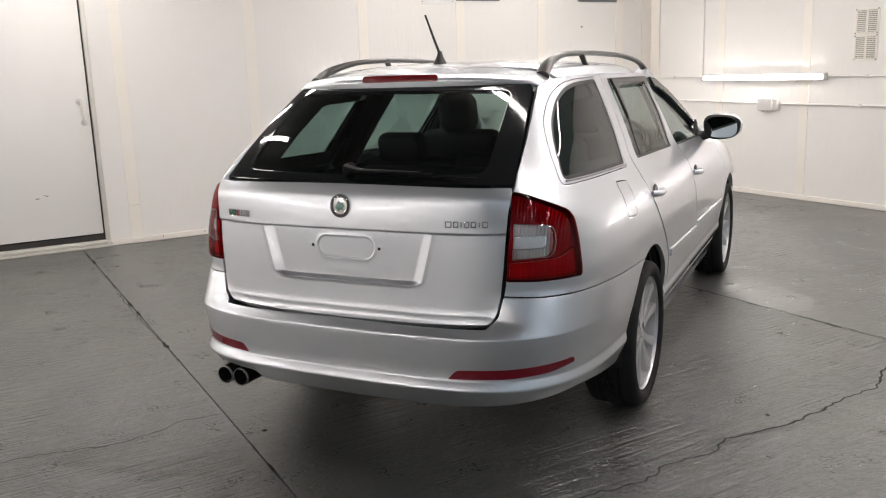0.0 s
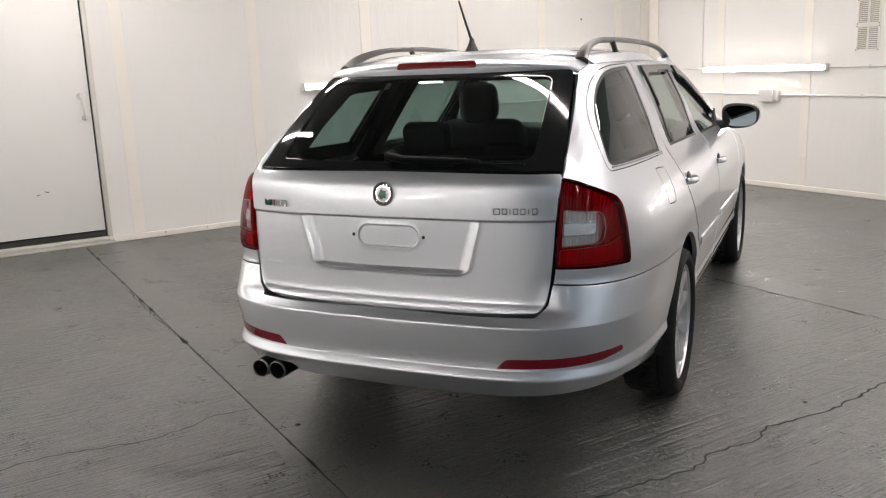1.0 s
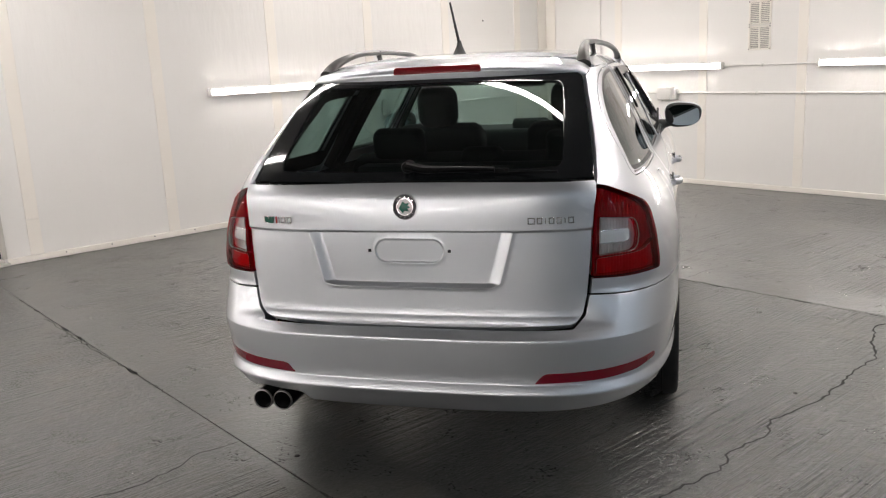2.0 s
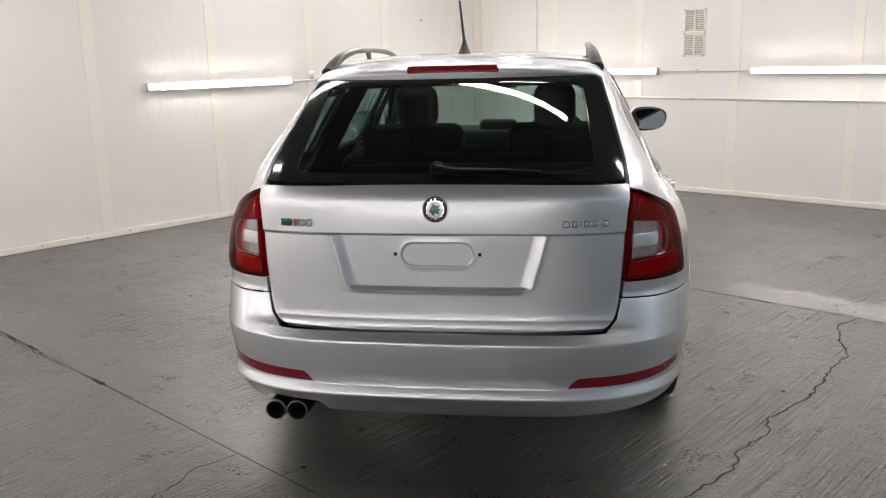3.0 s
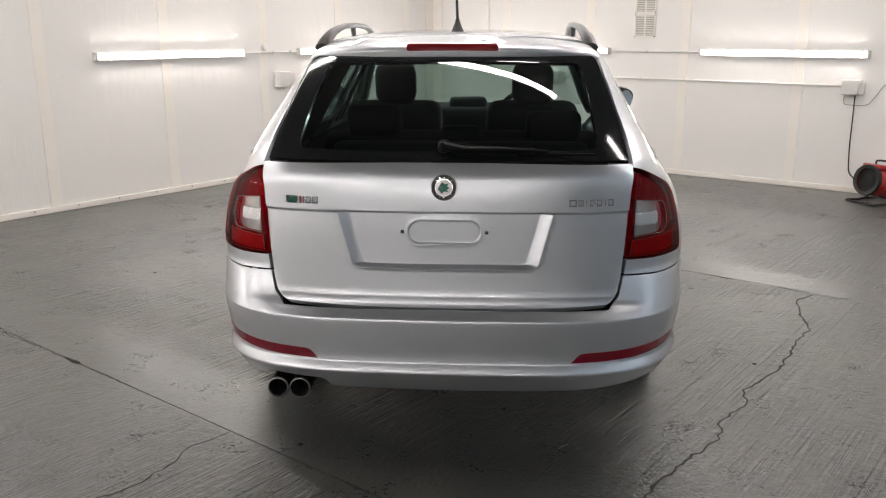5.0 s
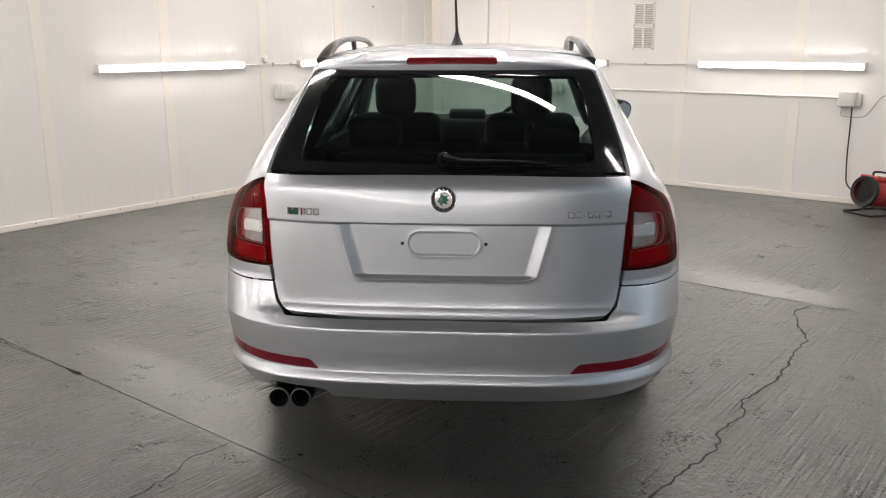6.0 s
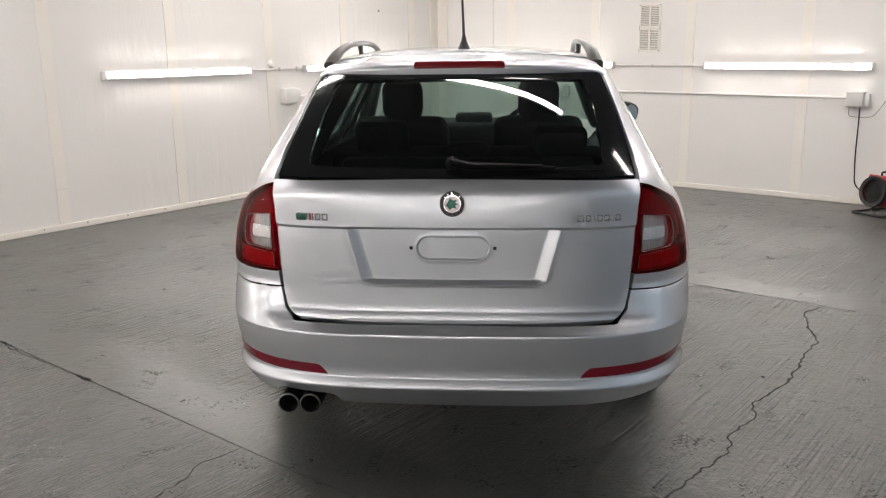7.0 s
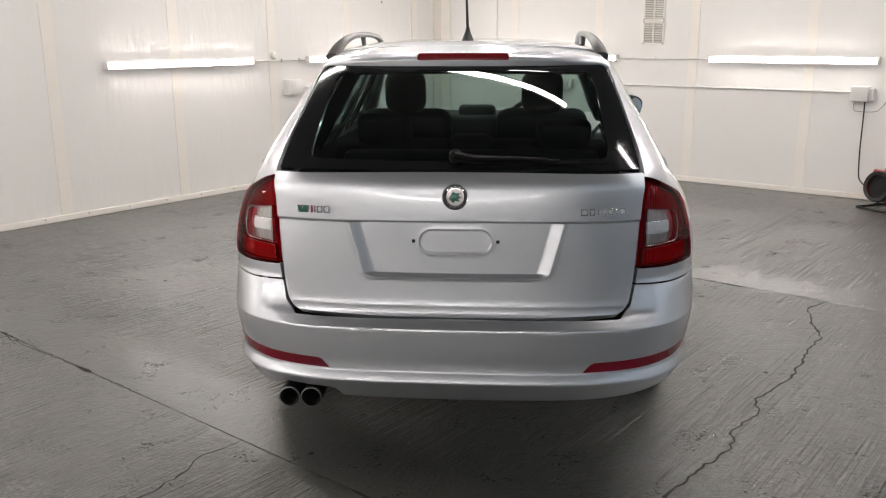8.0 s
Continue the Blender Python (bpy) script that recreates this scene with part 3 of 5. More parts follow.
def build_fittings():
    # conduit runs on the far wall
    z1, z2 = 1.284, 1.0
    def conduit(points, r=0.009, name="conduit", label="thin white surface conduit"):
        ob = thing(name, label, "conduit", ROOM)
        part("pipe", tube_bm(points, r, 10), CONDUIT, ob)
        return ob

    a = conduit([(-2.79, V1 - 0.016, z1), (-1.78, V1 - 0.016, z1)])
    b = conduit([(-5.2, V1 - 0.016, z1 + 0.01), (-4.46, V1 - 0.016, z1 + 0.01)])
    c = conduit([(-5.2, V1 - 0.016, z2 + 0.03), (-3.60, V1 - 0.016, z2 + 0.005)], 0.011)
    d = conduit([(-3.36, V1 - 0.016, z2 + 0.002), (-0.375, V1 - 0.016, z2 - 0.003)], 0.011)
    conduit([(-4.45, V1 - 0.016, z1), (-4.45, V1 - 0.016, CEIL)], 0.009)
    f = conduit([(U0 + 0.016, 3.47, 1.29), (U0 + 0.016, 4.19, 1.29)], 0.008)
    conduit([(U0 + 0.016, 4.09, 1.0), (U0 + 0.016, 6.4, 1.02)], 0.010)
    for ob, xs, z in ((a, (-2.36,), z1), (c, (-4.16, -4.7), z2 + 0.02), (d, (-2.42, -1.93, -1.15), z2), (b, (-4.9,), z1 + 0.01)):
        for u in xs:
            part("clip", box_bm((0.02, 0.024, 0.034), (u, V1 - 0.014, z), 0.004), PLASTIC, ob)
    for v in (3.86, 4.1):
        part("clip", box_bm((0.024, 0.018, 0.034), (U0 + 0.014, v, 1.29), 0.004), PLASTIC, f)

    def junction_box(m, w, h):
        ob = thing("junction_box", "grey-white plastic electrical box on the wall", "electrical box", m, "electrical boxes on the walls")
        part("body", box_bm((w, 0.07, h), (0, -0.036, 0), 0.008), PLASTIC, ob)
        part("lid", box_bm((w - 0.012, 0.022, h - 0.012), (0, -0.080, 0), 0.005), PLASTIC, ob)
        part("side_switch", box_bm((0.045, 0.06, h * 0.8), (w / 2 + 0.018, -0.032, -0.006), 0.006), PLASTIC, ob)
        for s in (-0.3, 0.0):
            part("gland", lathe_bm([(0.0, -0.018), (0.010, -0.018), (0.012, 0.0)], 10, "z"), PLASTIC, ob).location = (s * w, -0.04, -h / 2)
        return ob

    junction_box(ROOM @ pose(-3.495, V1, 0.997), 0.19, 0.14)
    junction_box(ROOM @ pose(-0.290, V1, 0.987), 0.16, 0.14)
    junction_box(ROOM @ pose(U0, 3.965, 1.012, 0, 0, 90), 0.20, 0.16)
    dome = thing("wall_dome", "small round white plastic dome fitting", "junction box", ROOM @ pose(U0, 3.745, 1.342, 0, 0, 90))
    part("dome", lathe_bm([(0.0, -0.045), (0.025, -0.04), (0.038, -0.022), (0.042, 0.0)], 20, "y"), CONDUIT, dome)

    # two stacked louvred grilles
    for z in (1.552, 1.800):
        ob = thing("wall_vent", "pale metal louvred wall grille in two columns", "vent", ROOM @ pose(-2.408, V1, z), "grilles on the wall")
        w, h = 0.250, 0.243
        rim = join(box_bm((w, 0.012, 0.020), (0, -0.008, h / 2 - 0.010), 0.003), box_bm((w, 0.012, 0.020), (0, -0.008, -h / 2 + 0.010), 0.003), box_bm((0.022, 0.012, h), (-w / 2 + 0.011, -0.008, 0), 0.003), box_bm((0.022, 0.012, h), (w / 2 - 0.011, -0.008, 0), 0.003), box_bm((0.020, 0.011, h), (0, -0.008, 0), 0.003))
        part("frame", rim, STRIP, ob)
        part("backing", box_bm((w - 0.02, 0.003, h - 0.02), (0, -0.004, 0)), VENT_BACK, ob)
        for k in range(11):
            for s in (-1, 1):
                part("slat", box_bm((0.093, 0.011, 0.0035), (0, 0, 0), 0.001, 1, pose(s * 0.0565, -0.0105, -h / 2 + 0.030 + k * 0.0183, -42)), STRIP, ob)
        for x in (-1, 1):
            for zz in (-1, 1):
                part("screw", lathe_bm([(0.0, -0.004), (0.006, -0.003), (0.007, 0.0)], 8, "y"), STEEL, ob).location = (x * (w / 2 - 0.011), -0.014, zz * (h / 2 - 0.010))

    # cables that hang from the box by the heater
    cable = thing("power_cable", "black power cable hanging from the wall box", "cable", ROOM)
    part("cord", tube_bm(smooth_path([(-0.245, V1 - 0.04, 0.912), (-0.242, V1 - 0.045, 0.72), (-0.238, V1 - 0.06, 0.50), (-0.222, V1 - 0.10, 0.33), (-0.190, V1 - 0.18, 0.22), (-0.12, V1 - 0.26, 0.17)]), 0.0065, 8), GASKET, cable)
    wire = thing("thin_wire", "thin grey wire looping up the wall", "cable", ROOM)
    part("wire", tube_bm(smooth_path([(-0.338, V1 - 0.04, 0.912), (-0.338, V1 - 0.035, 0.85), (-0.31, V1 - 0.03, 0.825), (-0.16, V1 - 0.025, 0.825), (-0.10, V1 - 0.02, 0.87), (-0.02, V1 - 0.015, 1.0), (0.06, V1 - 0.012, 1.06), (0.14, V1 - 0.010, 1.25), (0.2, V1 - 0.010, 1.6)]), 0.003, 6), STEEL, wire)

    # signs whose lower edges hang into view on the left wall
    for v0, v1, z, mat, label in ((3.262, 3.662, 2.166, SIGN_WHITE, "white notice board fixed to the wall"), (3.69, 4.256, 2.199, SIGN_GREY, "dark grey sign board fixed to the wall"), (5.357, 5.955, 2.205, SIGN_GREY, "dark grey sign board fixed to the wall")):
        ob = thing("wall_sign", label, "sign", ROOM, "sign boards on the wall")
        part("board", box_bm((0.006, v1 - v0, 0.42), (U0 + 0.013, (v0 + v1) / 2, z + 0.21), 0.002, 1), mat, ob)
        for v in (v0 + 0.015, v1 - 0.015):
            part("screw", lathe_bm([(0.0, 0.004), (0.005, 0.003), (0.006, 0.0)], 8), STEEL, ob).location = (U0 + 0.016, v, z + 0.02)
    stud = thing("wall_fixing", "small dark fixing in the wall panel", "screw", ROOM)
    part("head", lathe_bm([(0.0, 0.006), (0.009, 0.004), (0.011, 0.0)], 10), GASKET, stud).location = (U0 + 0.0018, 5.426, 1.92)


def build_heater():
    """A drum fan heater on a bent tube stand, its black grille turned to the room."""
    ob = thing("fan_heater", "red drum fan heater with black round grille on tube stand", "heater", pose(3.60, 5.02, 0, 0, 0, -64) @ Matrix.Diagonal((0.9, 0.9, 0.9, 1)))
    m = pose(0, 0, 0.205, -9, 0, 0)
    drum = lathe_bm([(0.118, -0.20), (0.142, -0.205), (0.147, -0.195), (0.147, 0.19), (0.142, 0.20), (0.10, 0.20), (0.0, 0.20)], 40, "y")
    drum.transform(m)
    body = part("drum", drum, HEATER_RED, ob)
    ring = lathe_bm([(0.118, -0.205), (0.150, -0.212), (0.154, -0.200), (0.152, -0.165), (0.147, -0.165)], 40, "y")
    ring.transform(m)
    part("front_ring", ring, BLACK, body)
    back = lathe_bm([(0.0, -0.150), (0.13, -0.150)], 32, "y")
    back.transform(m)
    part("fan_face", back, GASKET, body)
    for k in range(5):
        r = lathe_bm([(0.022 + 0.024 * k - 0.002, -0.199), (0.022 + 0.024 * k, -0.202), (0.022 + 0.024 * k + 0.002, -0.199), (0.022 + 0.024 * k, -0.196)], 32, "y", True)
        r.transform(m)
        part("grille_ring", r, BLACK, body)
    for k in range(8):
        a = math.pi * k / 8
        bar = tube_bm([(-0.12 * math.cos(a), -0.2, -0.12 * math.sin(a)), (0.12 * math.cos(a), -0.2, 0.12 * math.sin(a))], 0.0018, 6)
        bar.transform(m)
        part("grille_bar", bar, BLACK, body)
    hood = box_bm((0.22, 0.36, 0.05), (0, 0.0, 0.138), 0.018, 3)
    hood.transform(m)
    part("control_box", hood, HEATER_RED, body)
    stand = smooth_path([(-0.15, 0.12, 0.20), (-0.165, 0.06, 0.06), (-0.165, -0.02, 0.012), (-0.165, -0.22, 0.012), (-0.15, -0.255, 0.012), (0.0, -0.26, 0.012), (0.15, -0.255, 0.012), (0.165, -0.22, 0.012), (0.165, -0.02, 0.012), (0.165, 0.06, 0.06), (0.15, 0.12, 0.20)], 6)
    part("stand", tube_bm(stand, 0.011, 8), BLACK, ob)
    part("rear_foot", tube_bm([(-0.16, 0.02, 0.012), (-0.16, 0.2, 0.012), (0.16, 0.2, 0.012), (0.16, 0.02, 0.012)], 0.011, 8), BLACK, ob)
    grip = tube_bm(smooth_path([(0, -0.12, 0.155), (0, -0.11, 0.20), (0, 0.08, 0.20), (0, 0.09, 0.155)]), 0.010, 8)
    grip.transform(m)
    part("carry_handle", grip, BLACK, body)


build_room()
build_lights()
build_fittings()
build_heater()


# ---- the car's skin: a rounded plan outline that changes with height ----
def pchip(xs, ys):
    xs, ys = np.array(xs, float), np.array(ys, float)
    h = np.diff(xs)
    d = np.diff(ys) / h
    m = np.zeros(len(xs))
    m[0], m[-1] = d[0], d[-1]
    for i in range(1, len(xs) - 1):
        if d[i - 1] * d[i] > 0:
            w1, w2 = 2 * h[i] + h[i - 1], h[i] + 2 * h[i - 1]
            m[i] = (w1 + w2) / (w1 / d[i - 1] + w2 / d[i])

    def f(x):
        x = np.clip(x, xs[0], xs[-1])
        i = np.clip(np.searchsorted(xs, x) - 1, 0, len(h) - 1)
        t = (x - xs[i]) / h[i]
        return ys[i] * (1 + 2 * t) * (1 - t) ** 2 + h[i] * m[i] * t * (1 - t) ** 2 + ys[i + 1] * t * t * (3 - 2 * t) + h[i] * m[i + 1] * t * t * (t - 1)

    return f


def smoothstep(a, b, x):
    t = np.clip((x - a) / (b - a), 0, 1)
    return t * t * (3 - 2 * t)


HALF = pchip([0.15, 0.25, 0.33, 0.385, 0.402, 0.432, 0.45, 0.6, 0.75, 0.87, 0.95, 1.0, 1.06, 1.2, 1.4, 1.47], [0.775, 0.805, 0.836, 0.860, 0.866, 0.862, 0.865, 0.882, 0.883, 0.868, 0.838, 0.806, 0.764, 0.695, 0.588, 0.545])
REAR = pchip([0.15, 0.25, 0.29, 0.33, 0.385, 0.396, 0.402, 0.407, 0.428, 0.434, 0.45, 0.5, 0.55, 0.578, 0.584, 0.589, 0.600, 0.611, 0.617, 0.635, 0.67, 0.8, 0.95, 1.03, 1.08, 1.25, 1.42, 1.47], [0.05, 0.0, -0.05, -0.088, -0.128, -0.1365, -0.1395, -0.1385, -0.1215, -0.1185, -0.118, -0.1235, -0.129, -0.1315, -0.1305, -0.1265, -0.1135, -0.099, -0.080, -0.067, -0.060, -0.056, -0.053, -0.045, -0.022, 0.195, 0.42, 0.50])
POWER = pchip([0.15, 0.9, 1.06, 1.25, 1.47], [4.8, 4.8, 5.8, 6.4, 7.8])
BLUNT = pchip([0.15, 0.9, 1.06, 1.25, 1.47], [6.2, 6.2, 6.0, 5.4, 5.0])
NOSE = pchip([0.15, 0.3, 0.55, 0.7, 0.8, 0.9, 1.0, 1.06, 1.47], [4.28, 4.40, 4.45, 4.36, 4.20, 4.0, 3.85, 3.75, 3.5])
YC = 1.4
YN = pchip([0.15, 0.9, 1.06, 1.47], [2.9, 2.8, 2.4, 1.9])


BOW = pchip([0.15, 0.95, 1.10, 1.47], [0.05, 0.05, 0.0, 0.0])


def rear_line(x, z):
    """The tail's place on the middle line; towards the corners the bumper's shoulder rises to its upper seam."""
    y = REAR(z)
    slope = -0.1315 + 0.50 * np.clip(z - 0.583, 0, 0.15)
    fill = smoothstep(0.530, 0.700, np.abs(x)) * smoothstep(0.50, 0.575, z) * (1 - smoothstep(0.69, 0.77, z))
    return y - np.maximum(y - slope, 0) * fill


def inside(x, y, z):
    """Below 1 within the skin, 1 on it."""
    nose = YN(z)
    b = np.where(y < YC, np.maximum(YC - y + BOW(z) * x * x, 0) / (YC - rear_line(x, z)), np.maximum(y - nose, 0) / (NOSE(z) - nose))
    return (np.abs(x) / HALF(z)) ** POWER(z) + b ** BLUNT(z)


def polar(centre_y, unit=0.8):
    """Skin points from an angle round a point of the car's middle line, in metres of arc at that unit, and a height."""

    def f(a, z):
        a, z = np.asarray(a, float), np.asarray(z, float)
        dx, dy = np.sin(a / unit), -np.cos(a / unit)
        lo, hi = np.zeros_like(z), np.full_like(z, 3.0)
        for _ in range(34):
            mid = (lo + hi) / 2
            out = inside(mid * dx, centre_y + mid * dy, z) > 1
            lo, hi = np.where(out, lo, mid), np.where(out, mid, hi)
        return np.stack([lo * dx, centre_y + lo * dy, z], -1)

    return f


TAIL = polar(0.75)
FRONT = polar(3.4)


def flank(y, z):
    """Skin points of the right side from y and z."""
    y, z = np.broadcast_arrays(np.asarray(y, float), np.asarray(z, float))
    lo, hi = np.full(z.shape, 0.2), np.full(z.shape, 1.0)
    for _ in range(34):
        mid = (lo + hi) / 2
        out = inside(mid, y, z) > 1
        lo, hi = np.where(out, lo, mid), np.where(out, mid, hi)
    return np.stack([lo, y, z], -1)


def at_x(x, z):
    """Place in the plane of TAIL of the rear skin's point at x, z."""
    y = YC + BOW(z) * x * x - (YC - rear_line(x, z)) * max(1 - (abs(x) / HALF(z)) ** POWER(z), 1e-4) ** (1 / BLUNT(z))
    return (math.atan2(x, 0.75 - float(y)) * 0.8, z)


def pane(x, z):
    """The rear window's own even curve."""
    x, z = np.asarray(x, float), np.asarray(z, float)
    d = z - 1.083
    q = np.abs(x) / (0.607 - 0.25 * d)
    return np.stack([x, -0.022 + 1.144 * d + 0.54 * d * d + 0.453 * d**3 + (0.0214 - 0.0254 * d) * q**2 + 0.080 * q**3.52, z], -1)


def at_y(y, z):
    x = float(flank(y, z)[0])
    return (math.atan2(x, 0.75 - y) * 0.8, z)


ROOF_Z = pchip([0.35, 0.42, 0.6, 0.8, 1.3, 1.9, 2.2, 2.42], [1.440, 1.455, 1.482, 1.499, 1.508, 1.498, 1.470, 1.432])


def crown(x):
    """How far the roof falls from its middle line towards its rolled sides."""
    return 0.040 * (np.abs(x) / 0.56) ** 3 + 0.033 * smoothstep(0.505, 0.575, np.abs(x))


def roof(x, y):
    x, y = np.asarray(x, float), np.asarray(y, float)
    return np.stack([x, y, ROOF_Z(y) - crown(x)], -1)


def rounded(points, radius):
    """Fillets the corners of a closed outline. A point may carry a radius of its own."""
    out, n = [], len(points)
    for i in range(n):
        p, a, b = (Vector(points[k % n][:2]) for k in (i, i - 1, i + 1))
        r = points[i][2] if len(points[i]) > 2 else radius
        u, v = a - p, b - p
        cut = min(r, u.length * 0.48, v.length * 0.48)
        if cut < 1e-4:
            out.append(tuple(p))
            continue
        u, v = p + u.normalized() * cut, p + v.normalized() * cut
        out += [tuple((1 - t) ** 2 * u + 2 * t * (1 - t) * p + t * t * v) for t in (0, 0.17, 0.33, 0.5, 0.67, 0.83, 1)]
    return out


def spaced(loop, step):
    """A closed outline with points at even steps on its edges."""
    out, n = [], len(loop)
    for i in range(n):
        a, b = np.array(loop[i][:2]), np.array(loop[(i + 1) % n][:2])
        k = max(1, int(np.ceil(np.linalg.norm(b - a) / step)))
        out += [a + (b - a) * j / k for j in range(k)]
    keep = [out[0]]
    for p in out[1:]:
        if np.linalg.norm(p - keep[-1]) > 2e-4:
            keep.append(p)
    if np.linalg.norm(keep[0] - keep[-1]) < 2e-4:
        keep.pop()
    keep = np.array(keep)
    area = np.sum(keep[:, 0] * np.roll(keep[:, 1], -1) - np.roll(keep[:, 0], -1) * keep[:, 1])
    return keep if area > 0 else keep[::-1]


def shrunk(loop, d):
    """Moves a counter-clockwise outline inwards by d."""
    e1, e2 = loop - np.roll(loop, 1, 0), np.roll(loop, -1, 0) - loop
    n1, n2 = (np.stack([-e[:, 1], e[:, 0]], 1) / np.linalg.norm(e, axis=1)[:, None] for e in (e1, e2))
    m = n1 + n2
    m /= np.maximum((m * n1).sum(1), 0.5)[:, None]
    return loop + d * m


def contains(loop, pts):
    x, y = pts[:, 0], pts[:, 1]
    hit = np.zeros(len(pts), bool)
    for a, b in zip(loop, np.roll(loop, -1, 0)):
        if a[1] != b[1]:
            hit ^= ((a[1] > y) != (b[1] > y)) & (x < (b[0] - a[0]) * (y - a[1]) / (b[1] - a[1]) + a[0])
    return hit


def distance(loop, pts):
    best = np.full(len(pts), 1e9)
    for q in loop:
        best = np.minimum(best, ((pts - q) ** 2).sum(1))
    return np.sqrt(best)


def patch(outline, skin, step=0.022, gap=0.0022, fold=0.014, lift=0.0, holes=(), shape=None, lines=(), roll=0.0009, mirror=False):
    """A panel cut from a skin: a closed outline (and holes) in the skin's plane, with rolled edges folded inwards.
    lift: how far it stands off the skin. shape: a further offset from the places of its points. lines: rows of points to follow."""
    from mathutils.geometry import delaunay_2d_cdt

    loops = [shrunk(spaced(outline, step), gap)] + [shrunk(spaced(h, step)[::-1], gap)[::-1] for h in holes]
    rolls = [shrunk(loops[0], 0.0035)] + [shrunk(l[::-1], 0.0035)[::-1] for l in loops[1:]]
    lo, hi = loops[0].min(0), loops[0].max(0)
    gx, gy = np.meshgrid(np.arange(lo[0], hi[0], step), np.arange(lo[1], hi[1], step * 0.866))
    gx[1::2] += step / 2
    grid = np.stack([gx.ravel(), gy.ravel()], 1)
    free = []
    for line in lines:
        line = np.array(line, float)
        ok = contains(loops[0], line) & (distance(np.concatenate(loops), line) > 0.006)
        free.append(line[ok])
    keep = contains(loops[0], grid)
    for l in loops[1:]:
        keep &= ~contains(l, grid)
    grid = grid[keep]
    grid = grid[distance(np.concatenate(loops), grid) > max(0.007, step * 0.45)]
    if free and len(np.concatenate(free)):
        rows = np.concatenate(free)
        grid = grid[distance(rows, grid) > step * 0.42]
        grid = np.concatenate([grid, rows])
    verts, edges = [], []
    for l in loops:
        k = len(verts)
        verts += [tuple(p) for p in l]
        edges += [(k + i, k + (i + 1) % len(l)) for i in range(len(l))]
    verts += [tuple(p) for l in rolls for p in l] + [tuple(p) for p in grid]
    out_v, _, out_f, *_ = delaunay_2d_cdt([Vector(v) for v in verts], edges, [], 1, 1e-6)
    flat = np.array([tuple(v) for v in out_v])
    place = skin(flat[:, 0], flat[:, 1])
    e = 7e-4
    du = skin(flat[:, 0] + e, flat[:, 1]) - skin(flat[:, 0] - e, flat[:, 1])
    dv = skin(flat[:, 0], flat[:, 1] + e) - skin(flat[:, 0], flat[:, 1] - e)
    normal = np.cross(du, dv)
    normal /= np.maximum(np.linalg.norm(normal, axis=1), 1e-9)[:, None]
    off = np.full(len(flat), float(lift))
    if shape is not None:
        off += shape(place)
        du = du + normal * (shape(skin(flat[:, 0] + e, flat[:, 1])) - shape(skin(flat[:, 0] - e, flat[:, 1])))[:, None]
        dv = dv + normal * (shape(skin(flat[:, 0], flat[:, 1] + e)) - shape(skin(flat[:, 0], flat[:, 1] - e)))[:, None]
    shading = np.cross(du, dv)
    shading /= np.maximum(np.linalg.norm(shading, axis=1), 1e-9)[:, None]
    rim = distance(np.concatenate(loops), flat) < 5e-4
    off -= roll * rim
    place = place + normal * off[:, None]
    bm = bmesh.new()
    s = -1 if mirror else 1
    skin_normal, outer = bm.verts.layers.float_vector.new("skin_normal"), bm.faces.layers.int.new("outer")
    vs = [bm.verts.new((s * p[0], p[1], p[2])) for p in place]
    shading[rim & (roll > 0)] = 0
    for v, q in zip(vs, shading):
        v[skin_normal] = (s * q[0], q[1], q[2])
    inner = {}
    mids = np.array([flat[list(f)].mean(0) for f in out_f])
    solid = contains(loops[0], mids)
    for l in loops[1:]:
        solid &= ~contains(l, mids)
    for f, ok in zip(out_f, solid):
        if ok and len(set(f)) == len(f):
            try:
                bm.faces.new([vs[i] for i in (f[::-1] if mirror else f)])[outer] = 1
            except ValueError:
                pass
    bm.verts.index_update()
    bm.edges.ensure_lookup_table()
    rimmed = [x for x in bm.edges if x.is_boundary]
    if fold:
        for x in rimmed:
            for v in x.verts:
                if v not in inner:
                    i = v.index
                    q = place[i] - normal[i] * fold
                    inner[v] = bm.verts.new((s * q[0], q[1], q[2]))
        for x in rimmed:
            l = x.link_loops[0]
            a, b = l.vert, l.link_loop_next.vert
            bm.faces.new((b, a, inner[a], inner[b]))
    loose = [v for v in bm.verts if not v.link_faces]
    bmesh.ops.delete(bm, geom=loose, context="VERTS")
    return bm


ARCH_Y, ARCH_Z, ARCH_R = 1.0, 0.335, 0.372
FRONT_ARCH = ARCH_Y + 2.578


def circle(cy, a0, a1, n=14, r=ARCH_R):
    return arc(cy, ARCH_Z, r, a0, a1, n)


# ---- tailgate ----
CREASE = 0.928


def recess_depth(x, z):
    """How far a place lies inside the plate recess."""
    hw, r = 0.352 - (CREASE - z) * 0.27, 0.05
    qx, qz = np.abs(x) - (hw - r), (0.741 - z) * 2.8 + r
    return r - (np.hypot(np.maximum(qx, 0), np.maximum(qz, 0)) + np.minimum(np.maximum(qx, qz), 0))


def tailgate_shape(p):
    x, z = p[:, 0], p[:, 2]
    below = 1 - smoothstep(CREASE - 0.0012, CREASE + 0.0012, z)
    d = 0.007 * (1 - below)
    sd = recess_depth(x, z)
    d = d - 0.35 * np.maximum(0.646 - z, 0)
    d = d - 0.015 * smoothstep(-0.003, 0.040, sd) * below + 0.0015 * np.exp(-((sd + 0.003) / 0.006) ** 2) * below
    pill = np.hypot(np.maximum(np.abs(x) - 0.080, 0), z - 0.861)
    d = d - 0.004 * (1 - smoothstep(0.0355, 0.0405, pill)) * below + 0.0008 * np.exp(-((pill - 0.0425) / 0.003) ** 2) * below
    return d


